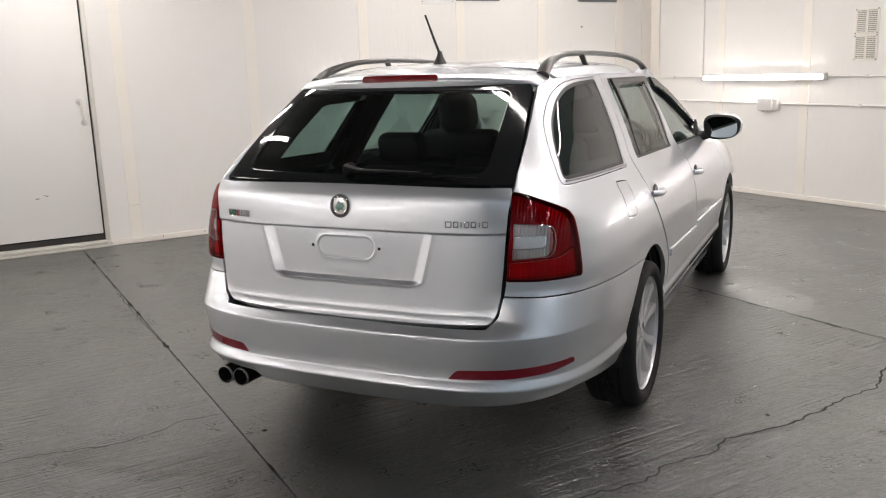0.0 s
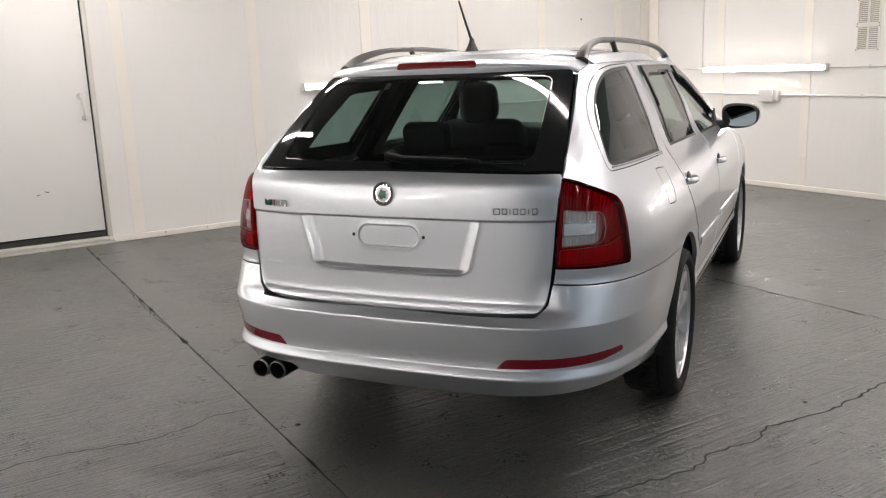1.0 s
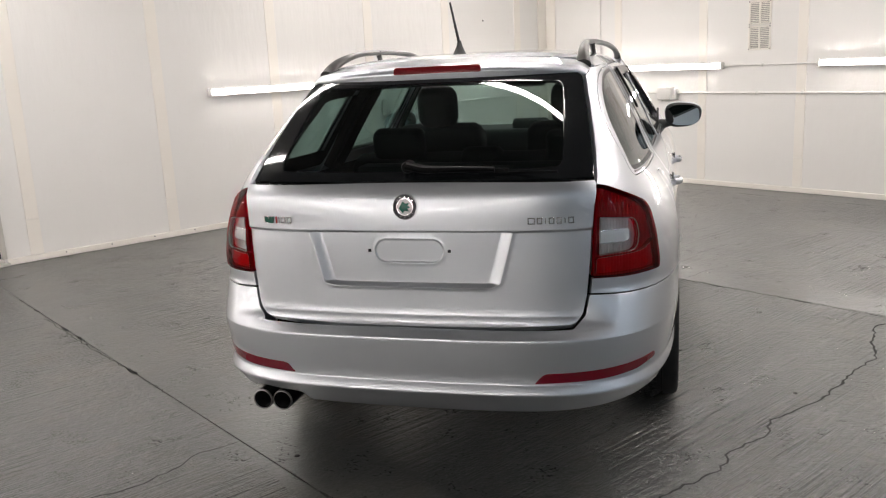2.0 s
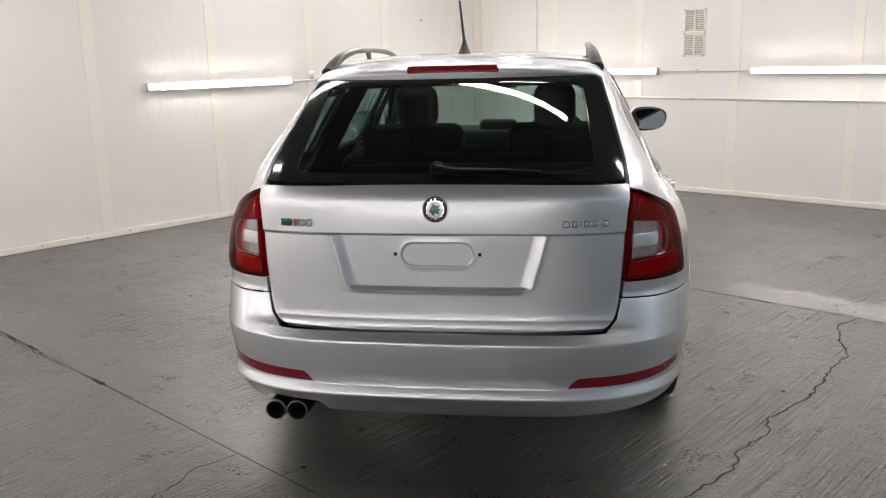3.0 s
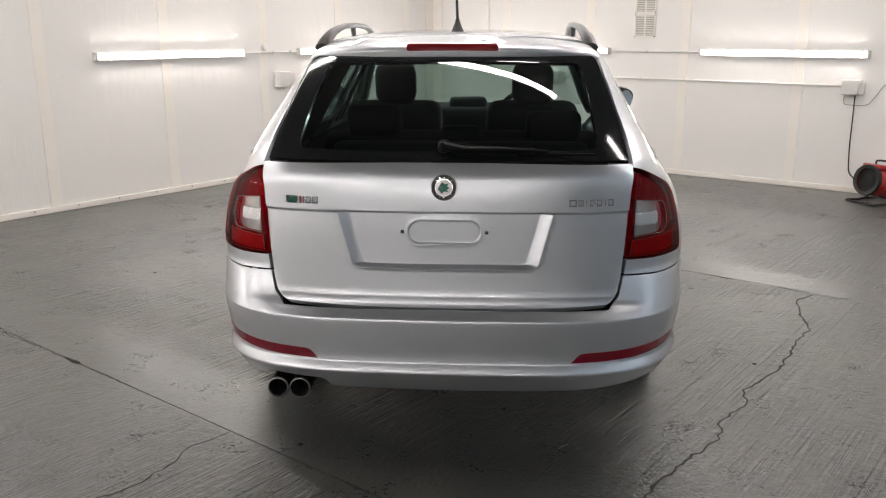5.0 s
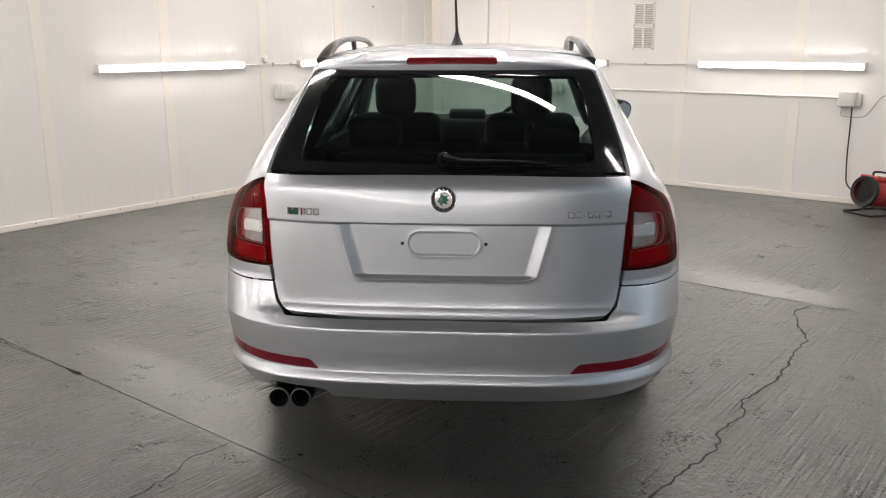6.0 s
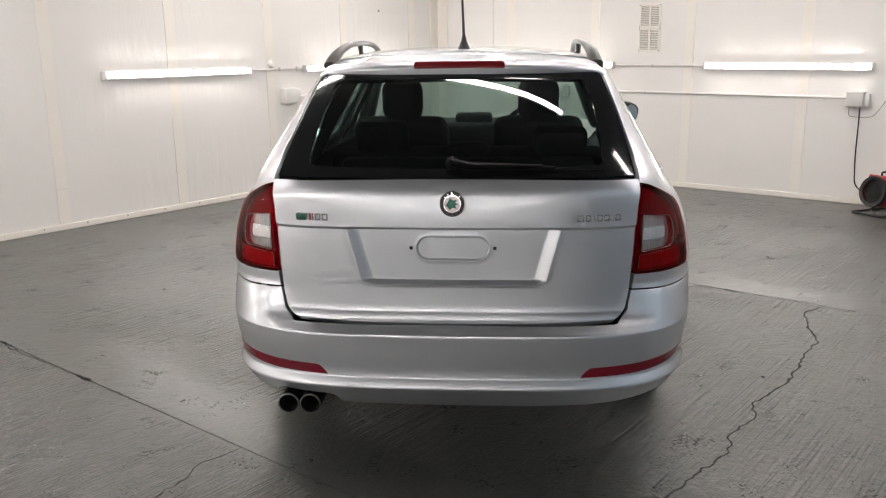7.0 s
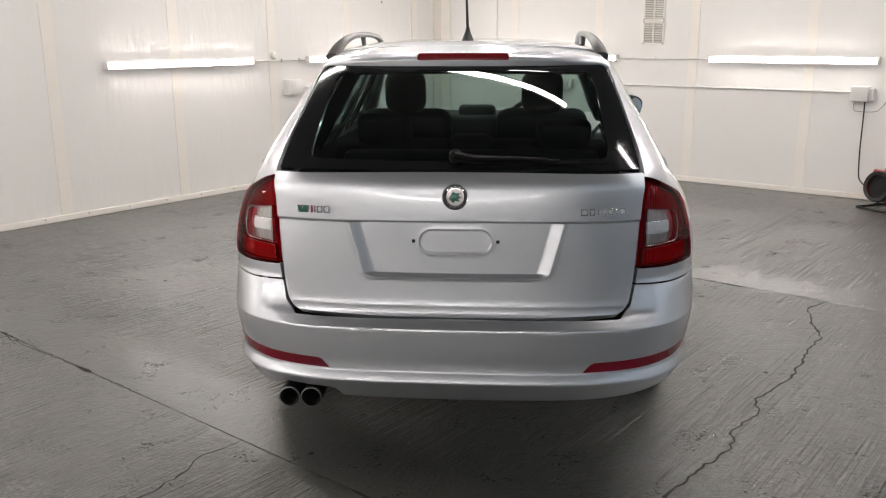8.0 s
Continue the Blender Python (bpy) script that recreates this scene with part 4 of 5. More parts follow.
def recess_line(depth):
    out = []
    hwt, r = 0.352, 0.05
    zs = np.arange(0.741 + r / 2.8, CREASE - 0.001, 0.006)
    for z in zs:
        hw = hwt - (CREASE - z) * 0.27 - depth
        out += [(hw, z), (-hw, z)]
    hw = hwt - (CREASE - 0.741 - r / 2.8) * 0.27
    rr = max(r - depth, 0.004)
    for a in np.linspace(-90, 0, 14):
        out.append((hw - r + rr * math.cos(radians(a)), 0.741 + (r + rr * math.sin(radians(a))) / 2.8))
        out.append((-out[-1][0], out[-1][1]))
    for x in np.arange(-(hw - r), hw - r, 0.006):
        out.append((x, 0.741 + depth / 2.8))
    return [at_x(x, z) for x, z in out]


def pill_line(r):
    out = [(x, 0.861 + s * r) for s in (-1, 1) for x in np.arange(-0.08, 0.081, 0.005)]
    for s in (-1, 1):
        out += [(s * (0.08 + r * math.cos(radians(a))), 0.861 + r * math.sin(radians(a))) for a in range(-80, 81, 10)]
    return [at_x(x, z) for x, z in out]


GATE_EDGE = [(0.607, 1.078), (0.605, 1.0), (0.600, 0.92), (0.593, 0.80), (0.586, 0.72), (0.574, 0.655)]


def build_tailgate(car):
    side = [at_x(x, z) for x, z in GATE_EDGE]
    edge = side + [(*at_x(0.555, 0.622), 0.045), at_x(0.28, 0.6170), at_x(0, 0.6160), at_x(-0.28, 0.6170), (*at_x(-0.555, 0.622), 0.045)] + [(-a, z) for a, z in side[::-1]]
    edge += [at_x(x, 1.078 + 0.008 * (1 - (x / 0.607) ** 2)) for x in (-0.45, -0.3, -0.15, 0, 0.15, 0.3, 0.45)]
    lines = [recess_line(d) for d in (-0.010, -0.005, 0.0, 0.003, 0.018, 0.033, 0.036, 0.041)] + [pill_line(r) for r in (0.033, 0.036, 0.0385, 0.041, 0.044)]
    lines += [[at_x(x, CREASE + dz) for x in np.arange(-0.6, 0.601, 0.008)] for dz in (-0.006, -0.0013, 0.0013, 0.006, 0.642 - CREASE, 0.646 - CREASE, 0.650 - CREASE)]
    gate = part("tailgate", patch(rounded(edge, 0.012), TAIL, 0.0125, 0.0018, 0.03, shape=tailgate_shape, lines=lines), PAINT, car, "silver tailgate with an empty plate recess")
    for x in (-0.1385, 0.1385):
        y = float(TAIL(*at_x(x, 0.861))[1]) + 0.0195
        part("screw_hole", box_bm((0.011, 0.006, 0.011), (x, y - 0.005, 0.861), 0.002, 1), BLACK, gate, "small dark fixing plug")

    # rear window: black printed border and a clear middle
    glass_edge = [(0.606, 1.083), (0.598, 1.13), (0.586, 1.19), (0.566, 1.27), (0.547, 1.34), (0.527, 1.412)]
    ring = glass_edge
    ring = [(*ring[0], 0.008)] + ring[1:-1] + [(*ring[-1], 0.03)] + [(x, 1.424) for x in (0.4, 0.2, 0, -0.2, -0.4)] + [(-ring[-1][0], ring[-1][1], 0.03)] + [(-a, z) for a, z in ring[-2::-1]]
    ring += [(x, 1.083 + 0.008 * (1 - (x / 0.607) ** 2)) for x in (-0.45, -0.3, -0.15, 0, 0.15, 0.3, 0.45)]
    clear = [(0.500, 1.122), (0.492, 1.20), (0.478, 1.30), (0.462, 1.385)]
    clear = [(*clear[0], 0.03)] + clear[1:-1] + [(*clear[-1], 0.03)] + [(0, 1.392)] + [(-clear[-1][0], clear[-1][1], 0.03)] + [(-a, z) for a, z in clear[-2:0:-1]] + [(-clear[0][0], clear[0][1], 0.03), (0, 1.118)]
    window = part("rear_window", patch(rounded(clear, 0.004), pane, 0.018, 0.0, 0.0, roll=0), DARK_GLASS, gate, "tinted rear window")
    part("window_border", patch(rounded(ring, 0.004), pane, 0.018, 0.002, 0.012, holes=[rounded(clear, 0.004)], roll=0.0008), FRIT, gate, "glossy black window border")

    # roof spoiler with the third brake light
    def lip(x, s):
        """s from 0 at the glass to 1 at the roof."""
        x, s = np.asarray(x, float), np.asarray(s, float) / 0.16
        bow = 0.115 * (np.abs(x) / 0.54) ** 3.0
        y = np.interp(s, [0, 0.15, 0.32, 0.45, 0.6, 1], [0.432, 0.420, 0.416, 0.424, 0.452, 0.60]) + bow * np.interp(s, [0, 0.5, 1], [1, 0.95, 0.6])
        z = np.interp(s, [0, 0.15, 0.32, 0.45, 0.6, 1], [1.402, 1.410, 1.429, 1.446, 1.460, 1.482]) - crown(x) * np.interp(s, [0, 0.3, 1], [0.12, 0.6, 1])
        return np.stack([x, y, z], -1)

    hull = [(0.535, 0.0), (0.545, 0.08), (0.552, 0.16), (-0.552, 0.16), (-0.545, 0.08), (-0.535, 0.0)]
    spoiler = part("roof_spoiler", patch(rounded(hull, 0.008), lip, 0.014, 0.001, 0.01), PAINT, gate, "silver roof spoiler lip")
    bar = rounded([(-0.169, 0.0), (0.169, 0.0), (0.165, 0.027), (-0.165, 0.027)], 0.011)
    bm = prism_bm(bar, -0.02, None, 0.003)
    bm.transform(pose(0, 0.434, 1.424, -18))
    part("brake_light", bm, BRAKE_LENS, spoiler, "red high-level brake light")

    # wiper
    arm = part("wiper_arm", tube_bm([(-0.004, 0.005, 1.138), (0.06, -0.004, 1.127), (0.16, 0.003, 1.126), (0.29, 0.008, 1.124)], [0.019, 0.018, 0.014, 0.010], 10, True, 0.75), WIPER, gate, "black rear wiper")
    part("pivot_cap", lathe_bm([(0.0, -0.022), (0.016, -0.020), (0.021, -0.010), (0.022, 0.02)], 20, "y"), WIPER, arm).location = (-0.004, 0.018, 1.134)
    part("blade", join(tube_bm([(0.05, 0.018, 1.112), (0.49, 0.024, 1.110)], 0.0045, 6), box_bm((0.10, 0.012, 0.014), (0.285, 0.012, 1.119), 0.003, 1, pose(0, 0, 0, 0, 0, 1))), WIPER, arm)

    # round badge: black ring between chrome rims, green disc with a plain chrome wedge
    y = -0.0535
    badge = part("badge", lathe_bm([(0.0, 0.006), (0.041, 0.006), (0.0435, 0.0), (0.0415, -0.007), (0.0395, -0.006), (0.0385, -0.003)], 48, "y"), CHROME, gate, "round chrome, black and green badge")
    badge.location = (0, y, 1.012)
    badge.rotation_euler = (radians(-6), 0, 0)
    part("ring", lathe_bm([(0.0275, -0.0035), (0.0385, -0.0035)], 48, "y"), BADGE_BLACK, badge)
    part("inner_rim", lathe_bm([(0.0262, -0.003), (0.0268, -0.006), (0.0285, -0.006), (0.0290, -0.003)], 48, "y"), CHROME, badge)
    part("disc", lathe_bm([(0.0, -0.0040), (0.0265, -0.0036)], 40, "y"), BADGE_PALE, badge)
    wedge = prism_bm([(-0.021, -0.005), (-0.006, -0.021), (0.000, -0.012), (0.016, -0.016), (0.009, -0.006), (0.021, -0.001), (0.010, 0.004), (0.017, 0.014), (0.002, 0.011), (-0.007, 0.019)], -0.0025, Matrix.Translation((0, -0.0042, 0)), 0.0006)
    part("emblem", wedge, BADGE_GREEN, badge)
    for k in (-2, -1, 0, 1, 2):
        a = math.pi / 2 + 0.42 * k
        part("mark", box_bm((0.0020, 0.001, 0.0034), (0, 0, 0), 0, 1, pose(0.033 * math.cos(a), -0.0040, 0.033 * math.sin(a), 0, 90 - math.degrees(a), 0)), CHROME, badge)
        part("mark", box_bm((0.0018, 0.001, 0.0022), (0, 0, 0), 0, 1, pose(0.033 * math.cos(a), -0.0040, -0.033 * math.sin(a), 0, 0, 0)), CHROME, badge)

    # plain raised bars where the model script and the sport mark stand
    def on_gate(x, z, out):
        p = TAIL(*at_x(x, z))
        q = TAIL(*at_x(x + 0.004, z))
        return pose(p[0], p[1] - out, z, 0, 0, math.degrees(math.atan2(q[1] - p[1], q[0] - p[0])))

    def outline_bms(x, z, w, h, thick, out, sides="lrtb"):
        bars = {"l": ((thick, 0.004, h), (-w / 2, 0, 0)), "r": ((thick, 0.004, h), (w / 2, 0, 0)), "t": ((w + thick, 0.004, thick), (0, 0, h / 2)), "b": ((w + thick, 0.004, thick), (0, 0, -h / 2))}
        return [box_bm(bars[k][0], bars[k][1], 0.0008, 1, on_gate(x, z, out)) for k in sides]

    shapes = []
    for x, w in ((0.414, 0.020), (0.440, 0.014), (0.459, 0.001), (0.477, 0.014), (0.500, 0.014), (0.519, 0.001), (0.537, 0.015)):
        shapes += outline_bms(x, 0.963, w, 0.018, 0.0034, 0.0098, "lrtb" if w > 0.005 else "l")
    part("model_script", join(*shapes), CHROME, gate, "row of plain raised chrome outlines")
    mark = part("sport_mark", prism_bm([(-0.525, 0.976), (-0.483, 0.976), (-0.487, 0.953), (-0.519, 0.953)], -0.004, None, 0.001), BADGE_GREEN, gate, "green and red sport mark with chrome bars")
    for v in mark.data.vertices:
        v.co.y += float(TAIL(*at_x(v.co.x, 0.964))[1]) - 0.0078
    part("green_edge", join(*[box_bm((w, 0.003, h), (0, 0, dz), 0.0008, 1, on_gate(x, 0.965, 0.0120)) for x, w, h, dz in ((-0.523, 0.003, 0.022, 0), (-0.506, 0.034, 0.002, -0.0115), (-0.506, 0.038, 0.002, 0.0115), (-0.505, 0.003, 0.008, 0.006))]), CHROME, mark)
    part("red_bar", box_bm((0.006, 0.004, 0.024), (0, 0, 0), 0.001, 1, on_gate(-0.474, 0.965, 0.0100)), BADGE_RED, mark)
    part("chrome_bars", join(box_bm((0.005, 0.004, 0.023), (0, 0, 0), 0.0014, 1, on_gate(-0.464, 0.965, 0.0100)), *outline_bms(-0.447, 0.965, 0.015, 0.019, 0.004, 0.0100), *outline_bms(-0.423, 0.965, 0.016, 0.019, 0.004, 0.0100)), CHROME, mark)


LAMP = [("x", 0.6105, 1.066, 0.006), ("x", 0.644, 1.056, 0.02), ("y", 0.200, 0.988, 0.03), ("y", 0.212, 0.958, 0.03), ("y", 0.198, 0.866), ("y", 0.195, 0.762, 0.012), ("x", 0.70, 0.763), ("x", 0.5975, 0.768, 0.008), ("x", 0.602, 0.85), ("x", 0.6075, 0.96)]


def to_plane(points):
    return [((at_x if k == "x" else at_y)(a, z) + tuple(r)) for k, a, z, *r in points]


def build_tail_lamp(car, mirror):
    lamp_edge = rounded(to_plane(LAMP), 0.004)
    clear = rounded(to_plane([("x", 0.620, 0.963, 0.004), ("x", 0.725, 0.946, 0.03), ("x", 0.735, 0.896), ("x", 0.730, 0.846, 0.03), ("x", 0.618, 0.842, 0.004)]), 0.004)
    low = rounded(to_plane([("x", 0.612, 0.832, 0.004), ("x", 0.748, 0.838, 0.02), ("y", 0.178, 0.868, 0.01), ("y", 0.178, 0.776, 0.01), ("x", 0.609, 0.780, 0.004)]), 0.004)

    def swell(p):
        # a soft bulge over the lamp
        return 0.004 * smoothstep(0.75, 0.80, p[:, 2]) * (1 - smoothstep(1.0, 1.06, p[:, 2]))

    # tinted covers over a fluted silver bowl
    lamp = part("tail_lamp", patch(lamp_edge, TAIL, 0.014, 0.0008, 0.02, 0.006, [clear, low], swell, mirror=mirror), RED_COVER, car, "red and clear tail lamp")
    part("reversing_lens", patch(clear, TAIL, 0.012, 0.0, 0.0, 0.0054, (), swell, mirror=mirror), CLEAR_COVER, lamp, "clear lens")
    part("lower_lens", patch(low, TAIL, 0.012, 0.0, 0.0, 0.0054, (), swell, mirror=mirror), LIGHT_RED_COVER, lamp, "brighter red lens")
    part("lamp_bowl", patch(lamp_edge, TAIL, 0.014, 0.003, 0.02, -0.016, (), mirror=mirror), LAMP_BOWL, lamp, "fluted silver bowl behind the lens")
    band = rounded(to_plane([("x", 0.6205, 0.918, 0.003), ("x", 0.716, 0.916, 0.014), ("x", 0.716, 0.874, 0.014), ("x", 0.6195, 0.874, 0.003)]), 0.003)
    part("bulb_reflector", patch(band, TAIL, 0.012, 0.0, 0.006, -0.006, (), mirror=mirror), BRIGHT_LENS, lamp, "smooth pale reflector band")
    ring = [(a, z) for a, z in clear]
    pts = TAIL(np.array([p[0] for p in ring]), np.array([p[1] for p in ring]))
    s = -1 if mirror else 1
    c = Vector((0, 0.75, 0))
    loop = [Vector((s * p[0], p[1], p[2])) for p in pts]
    loop = [p + (Vector((p.x, p.y, 0)) - c).normalized() * 0.0095 for p in loop]
    part("lens_rim", tube_bm(loop + [loop[0]], 0.0014, 6, False), STEEL, lamp)


def build_rear_bumper(car):
    def half():
        up = [at_x(0.577, 0.648), at_x(0.590, 0.7155)]
        seam = [at_y(0.06, 0.709), at_y(0.165, 0.707), at_y(0.36, 0.706), at_y(0.65, 0.694)]
        wheel = [at_y(y, z) for y, z in circle(ARCH_Y, 111, 184)]
        return [(*at_x(0.556, 0.613), 0.045)] + up + seam + wheel + [at_y(0.62, 0.302), at_y(0.45, 0.326), at_y(0.30, 0.347), at_x(0.79, 0.357), at_x(0.76, 0.353), at_x(0.72, 0.346), at_x(0.66, 0.339), at_x(0.60, 0.333), at_x(0.53, 0.327)]

    right = half()
    low = [at_x(x, 0.318 + 0.02 * x * x) for x in (0.44, 0.30, 0.15, 0, -0.15, -0.32)]
    notch = [(*at_x(-0.385, 0.321), 0.012), (*at_x(-0.405, 0.360), 0.03), (*at_x(-0.60, 0.366), 0.03), (*at_x(-0.622, 0.336), 0.012)]
    left = [((-p[0], p[1]) + tuple(p[2:])) for p in right[-3::-1]]
    top = [at_x(x, 0.6145 - 0.002 * abs(x) / 0.3) for x in (-0.3, 0, 0.3)]
    outline = rounded(right + low + notch + left + top, 0.006)

    lines = [[(a, z) for a in np.arange(-1.35, 1.35, 0.013)] for z in (0.390, 0.397, 0.402, 0.408, 0.428, 0.434, 0.55, 0.566, 0.574, 0.578, 0.581, 0.584, 0.5865, 0.589, 0.594, 0.602)]
    bumper = part("rear_bumper", patch(outline, TAIL, 0.02, 0.0018, 0.03, lines=lines), PAINT, car, "silver rear bumper")
    for mirror in (False, True):
        edge = rounded(to_plane([("x", 0.421, 0.4365, 0.003), ("x", 0.452, 0.470, 0.012), ("x", 0.60, 0.474), ("x", 0.72, 0.479), ("y", 0.140, 0.484, 0.012), ("y", 0.150, 0.464, 0.01), ("x", 0.74, 0.449), ("x", 0.62, 0.4405)]), 0.003)
        part("reflector", patch(edge, TAIL, 0.013, 0.0, 0.006, 0.0022, mirror=mirror), REFLECTOR, bumper, "red bumper reflector strip")
    # dark tray behind the lower edge
    return bumper


def build_exhaust(car):
    ob = part("exhaust", tube_bm(smooth_path([(-0.532, 0.45, 0.315), (-0.532, 0.25, 0.315), (-0.532, 0.16, 0.312)]), 0.03, 12), PIPE, car, "blackened twin exhaust")
    for x in (-0.576, -0.500):
        pipe = lathe_bm([(0.029, -0.12), (0.0345, -0.125), (0.0365, -0.118), (0.0365, 0.12), (0.0, 0.12)], 28, "y")
        bore = lathe_bm([(0.0295, -0.121), (0.0295, 0.05), (0.0, 0.05)], 28, "y")
        tip = part("tail_pipe", pipe, PIPE, ob, "polished tail pipe end")
        tip.location = (x + 0.006, 0.045, 0.316)
        part("bore", bore, LINER, tip)
        part("rolled_rim", lathe_bm([(0.0320, -0.124), (0.0335, -0.127), (0.0355, -0.1262), (0.0370, -0.121), (0.0366, -0.118)], 28, "y"), STEEL, tip)


def build_sides(car, mirror):
    s = -1 if mirror else 1
    flip = Matrix.Diagonal((s, 1, 1, 1))

    def flipped(bm):
        if mirror:
            bm.transform(flip)
            bmesh.ops.reverse_faces(bm, faces=bm.faces[:])
        return bm

    # quarter panel, in the plane of TAIL
    lamp_side = to_plane([p[:3] for p in LAMP])
    pillar = [at_x(x, z) for x, z in ((0.612, 1.083), (0.604, 1.13), (0.592, 1.19), (0.572, 1.27), (0.553, 1.34), (0.536, 1.40))]
    door_line = [(1.27, 1.425), (1.21, 1.27), (1.12, 1.08), (1.085, 0.975), (1.11, 0.88), (1.20, 0.775), (1.31, 0.675), (1.39, 0.56), (1.42, 0.45), (1.42, 0.30)]
    outline = [at_x(0.592, 0.7165), at_x(0.598, 0.757)] + lamp_side[7:4:-1] + lamp_side[4::-1] + pillar + [(*at_y(0.63, 1.425), 0.03), at_y(0.9, 1.432)] + [at_y(y, z) for y, z in door_line]
    outline += [at_y(y, z) for y, z in circle(ARCH_Y, -5, 111)] + [at_y(0.65, 0.6945), at_y(0.36, 0.7065), at_y(0.165, 0.7075), at_y(0.06, 0.7095)]
    qw = [("y", 0.268, 1.080, 0.035), ("y", 0.980, 1.062, 0.02), ("y", 1.155, 1.411, 0.02), ("y", 0.86, 1.405, 0.1), ("y", 0.70, 1.388, 0.1), ("y", 0.56, 1.346, 0.1), ("y", 0.44, 1.277, 0.1), ("y", 0.345, 1.190, 0.1)]
    rim = [("y", 0.240, 1.064, 0.035), ("y", 0.995, 1.048, 0.02), ("y", 1.175, 1.421, 0.01), ("y", 0.85, 1.417, 0.1), ("y", 0.68, 1.402, 0.1), ("y", 0.53, 1.360, 0.1), ("y", 0.40, 1.283, 0.1), ("y", 0.305, 1.185, 0.1)]
    rim_loop = rounded(to_plane(rim), 0.01)
    flap = rounded(to_plane([("y", 0.715, 1.018, 0.02), ("y", 0.855, 1.008, 0.02), ("y", 0.785, 0.880, 0.02), ("y", 0.655, 0.888, 0.02)]), 0.02)
    panel = part("quarter_panel", patch(rounded(outline, 0.004), TAIL, 0.024, 0.002, 0.02, holes=[rim_loop, flap], mirror=mirror), PAINT, car, "silver quarter panel")
    if mirror:
        part("blank_panel", patch(flap, TAIL, 0.02, -0.001, 0.0, mirror=True, roll=0), PAINT, panel)
    else:
        part("fuel_flap", patch(flap, TAIL, 0.02, 0.002, 0.012, mirror=False), PAINT, panel, "silver fuel flap")
    qw_loop = rounded(to_plane(qw), 0.02)
    part("window_surround", patch(rim_loop, TAIL, 0.02, 0.0012, 0.012, 0.0, [qw_loop], mirror=mirror, roll=0.0006), PAINT, panel, "silver window surround")
    opening = shrunk(spaced(qw_loop, 0.02), 0.011)
    part("window_seal", patch(qw_loop, TAIL, 0.02, -0.001, 0.008, -0.002, [opening], mirror=mirror), BLACK, panel, "black window seal")
    part("quarter_window", patch(opening, TAIL, 0.03, -0.001, 0.0, -0.003, mirror=mirror, roll=0), GLASS, panel, "tinted quarter window")
    sill_pts = flank(np.linspace(0.28, 0.98, 14), np.linspace(1.075, 1.057, 14))
    part("chrome_strip", tube_bm([(s * (p[0] + 0.002), p[1], p[2]) for p in sill_pts], 0.0032, 6), STEEL, panel)

    # doors
    def side_panel(name, pts, hole, label, radius=0.02):
        out = patch(rounded(pts, radius), flank, 0.03, 0.0022, 0.022, holes=[hole] if hole else (), mirror=mirror)
        return part(name, out, PAINT, car, label)

    rear_pts = [(1.275, 1.428), (2.13, 1.424), (2.13, 1.25), (2.10, 0.935), (2.160, 0.57), (2.09, 0.43), (2.0, 0.335), (1.425, 0.335), (1.425, 0.45), (1.395, 0.56), (1.315, 0.678), (1.205, 0.778), (1.115, 0.883), (1.09, 0.975), (1.125, 1.08), (1.215, 1.27)]
    rear_win = rounded([(1.365, 1.408), (2.095, 1.404), (2.08, 1.25), (1.97, 1.045), (1.215, 1.060)], 0.02)
    front_pts = [(2.135, 1.424), (2.30, 1.412), (2.50, 1.345), (2.72, 1.225), (2.95, 1.09), (3.13, 0.99), (3.19, 0.90), (3.21, 0.7), (3.19, 0.52), (3.12, 0.335), (2.005, 0.335), (2.095, 0.43), (2.165, 0.57), (2.105, 0.935), (2.135, 1.25)]
    front_win = rounded([(2.185, 1.400), (2.29, 1.390), (2.48, 1.323), (2.70, 1.203), (2.93, 1.055), (2.80, 1.030), (2.005, 1.040), (2.12, 1.25)], 0.015)
    for name, pts, win, label, gx in (("rear_door", rear_pts, rear_win, "silver rear door", 1.185), ("front_door", front_pts, front_win, "silver front door", 2.21)):
        door = side_panel(name, pts, win, label)
        inner = shrunk(spaced(win, 0.03), 0.009)
        part("window_seal", patch(win, flank, 0.03, 0.0, 0.012, -0.004, [inner], mirror=mirror), BLACK, door, "black window seal")
        part("door_window", patch(inner, flank, 0.05, -0.002, 0.0, -0.006, mirror=mirror, roll=0), GLASS, door, "tinted door window")
        if name == "rear_door":
            bar = [(1.475, 1.400), (1.500, 1.400), (1.335, 1.062), (1.305, 1.062)]
            part("window_bar", patch(bar, flank, 0.03, 0.0, 0.01, -0.003, mirror=mirror), BLACK, door, "black window divider")
        # pull handle over a round black disc that paints the cup's shade
        z = 0.912 if name == "rear_door" else 0.882
        p = flank(gx, z)
        cup = lathe_bm([(0.0, 0.001), (0.034, 0.0015), (0.040, -0.006)], 24)
        cup.transform(pose(float(p[0]) - 0.001, gx, z, 0, 0, 0) @ Matrix.Diagonal((1, 1, 0.95, 1)))
        part("handle_cup_shade", flipped(cup), PAINT, door, "black disc painted as the shaded hollow behind the handle").data.materials[0] = BLACK
        grip = smooth_path([(float(flank(gx - 0.085, z)[0]) + 0.002, gx - 0.085, z + 0.004), (float(p[0]) + 0.022, gx - 0.06, z + 0.003), (float(p[0]) + 0.029, gx, z), (float(p[0]) + 0.022, gx + 0.06, z - 0.002), (float(flank(gx + 0.085, z)[0]) + 0.002, gx + 0.085, z - 0.004)])
        part("door_handle", flipped(tube_bm(grip, 0.011, 10, True, 1.3)), PAINT, door, "silver pull handle")
        # rubbing strip
        y0, y1 = (1.40, 2.155) if name == "rear_door" else (2.175, 3.17)
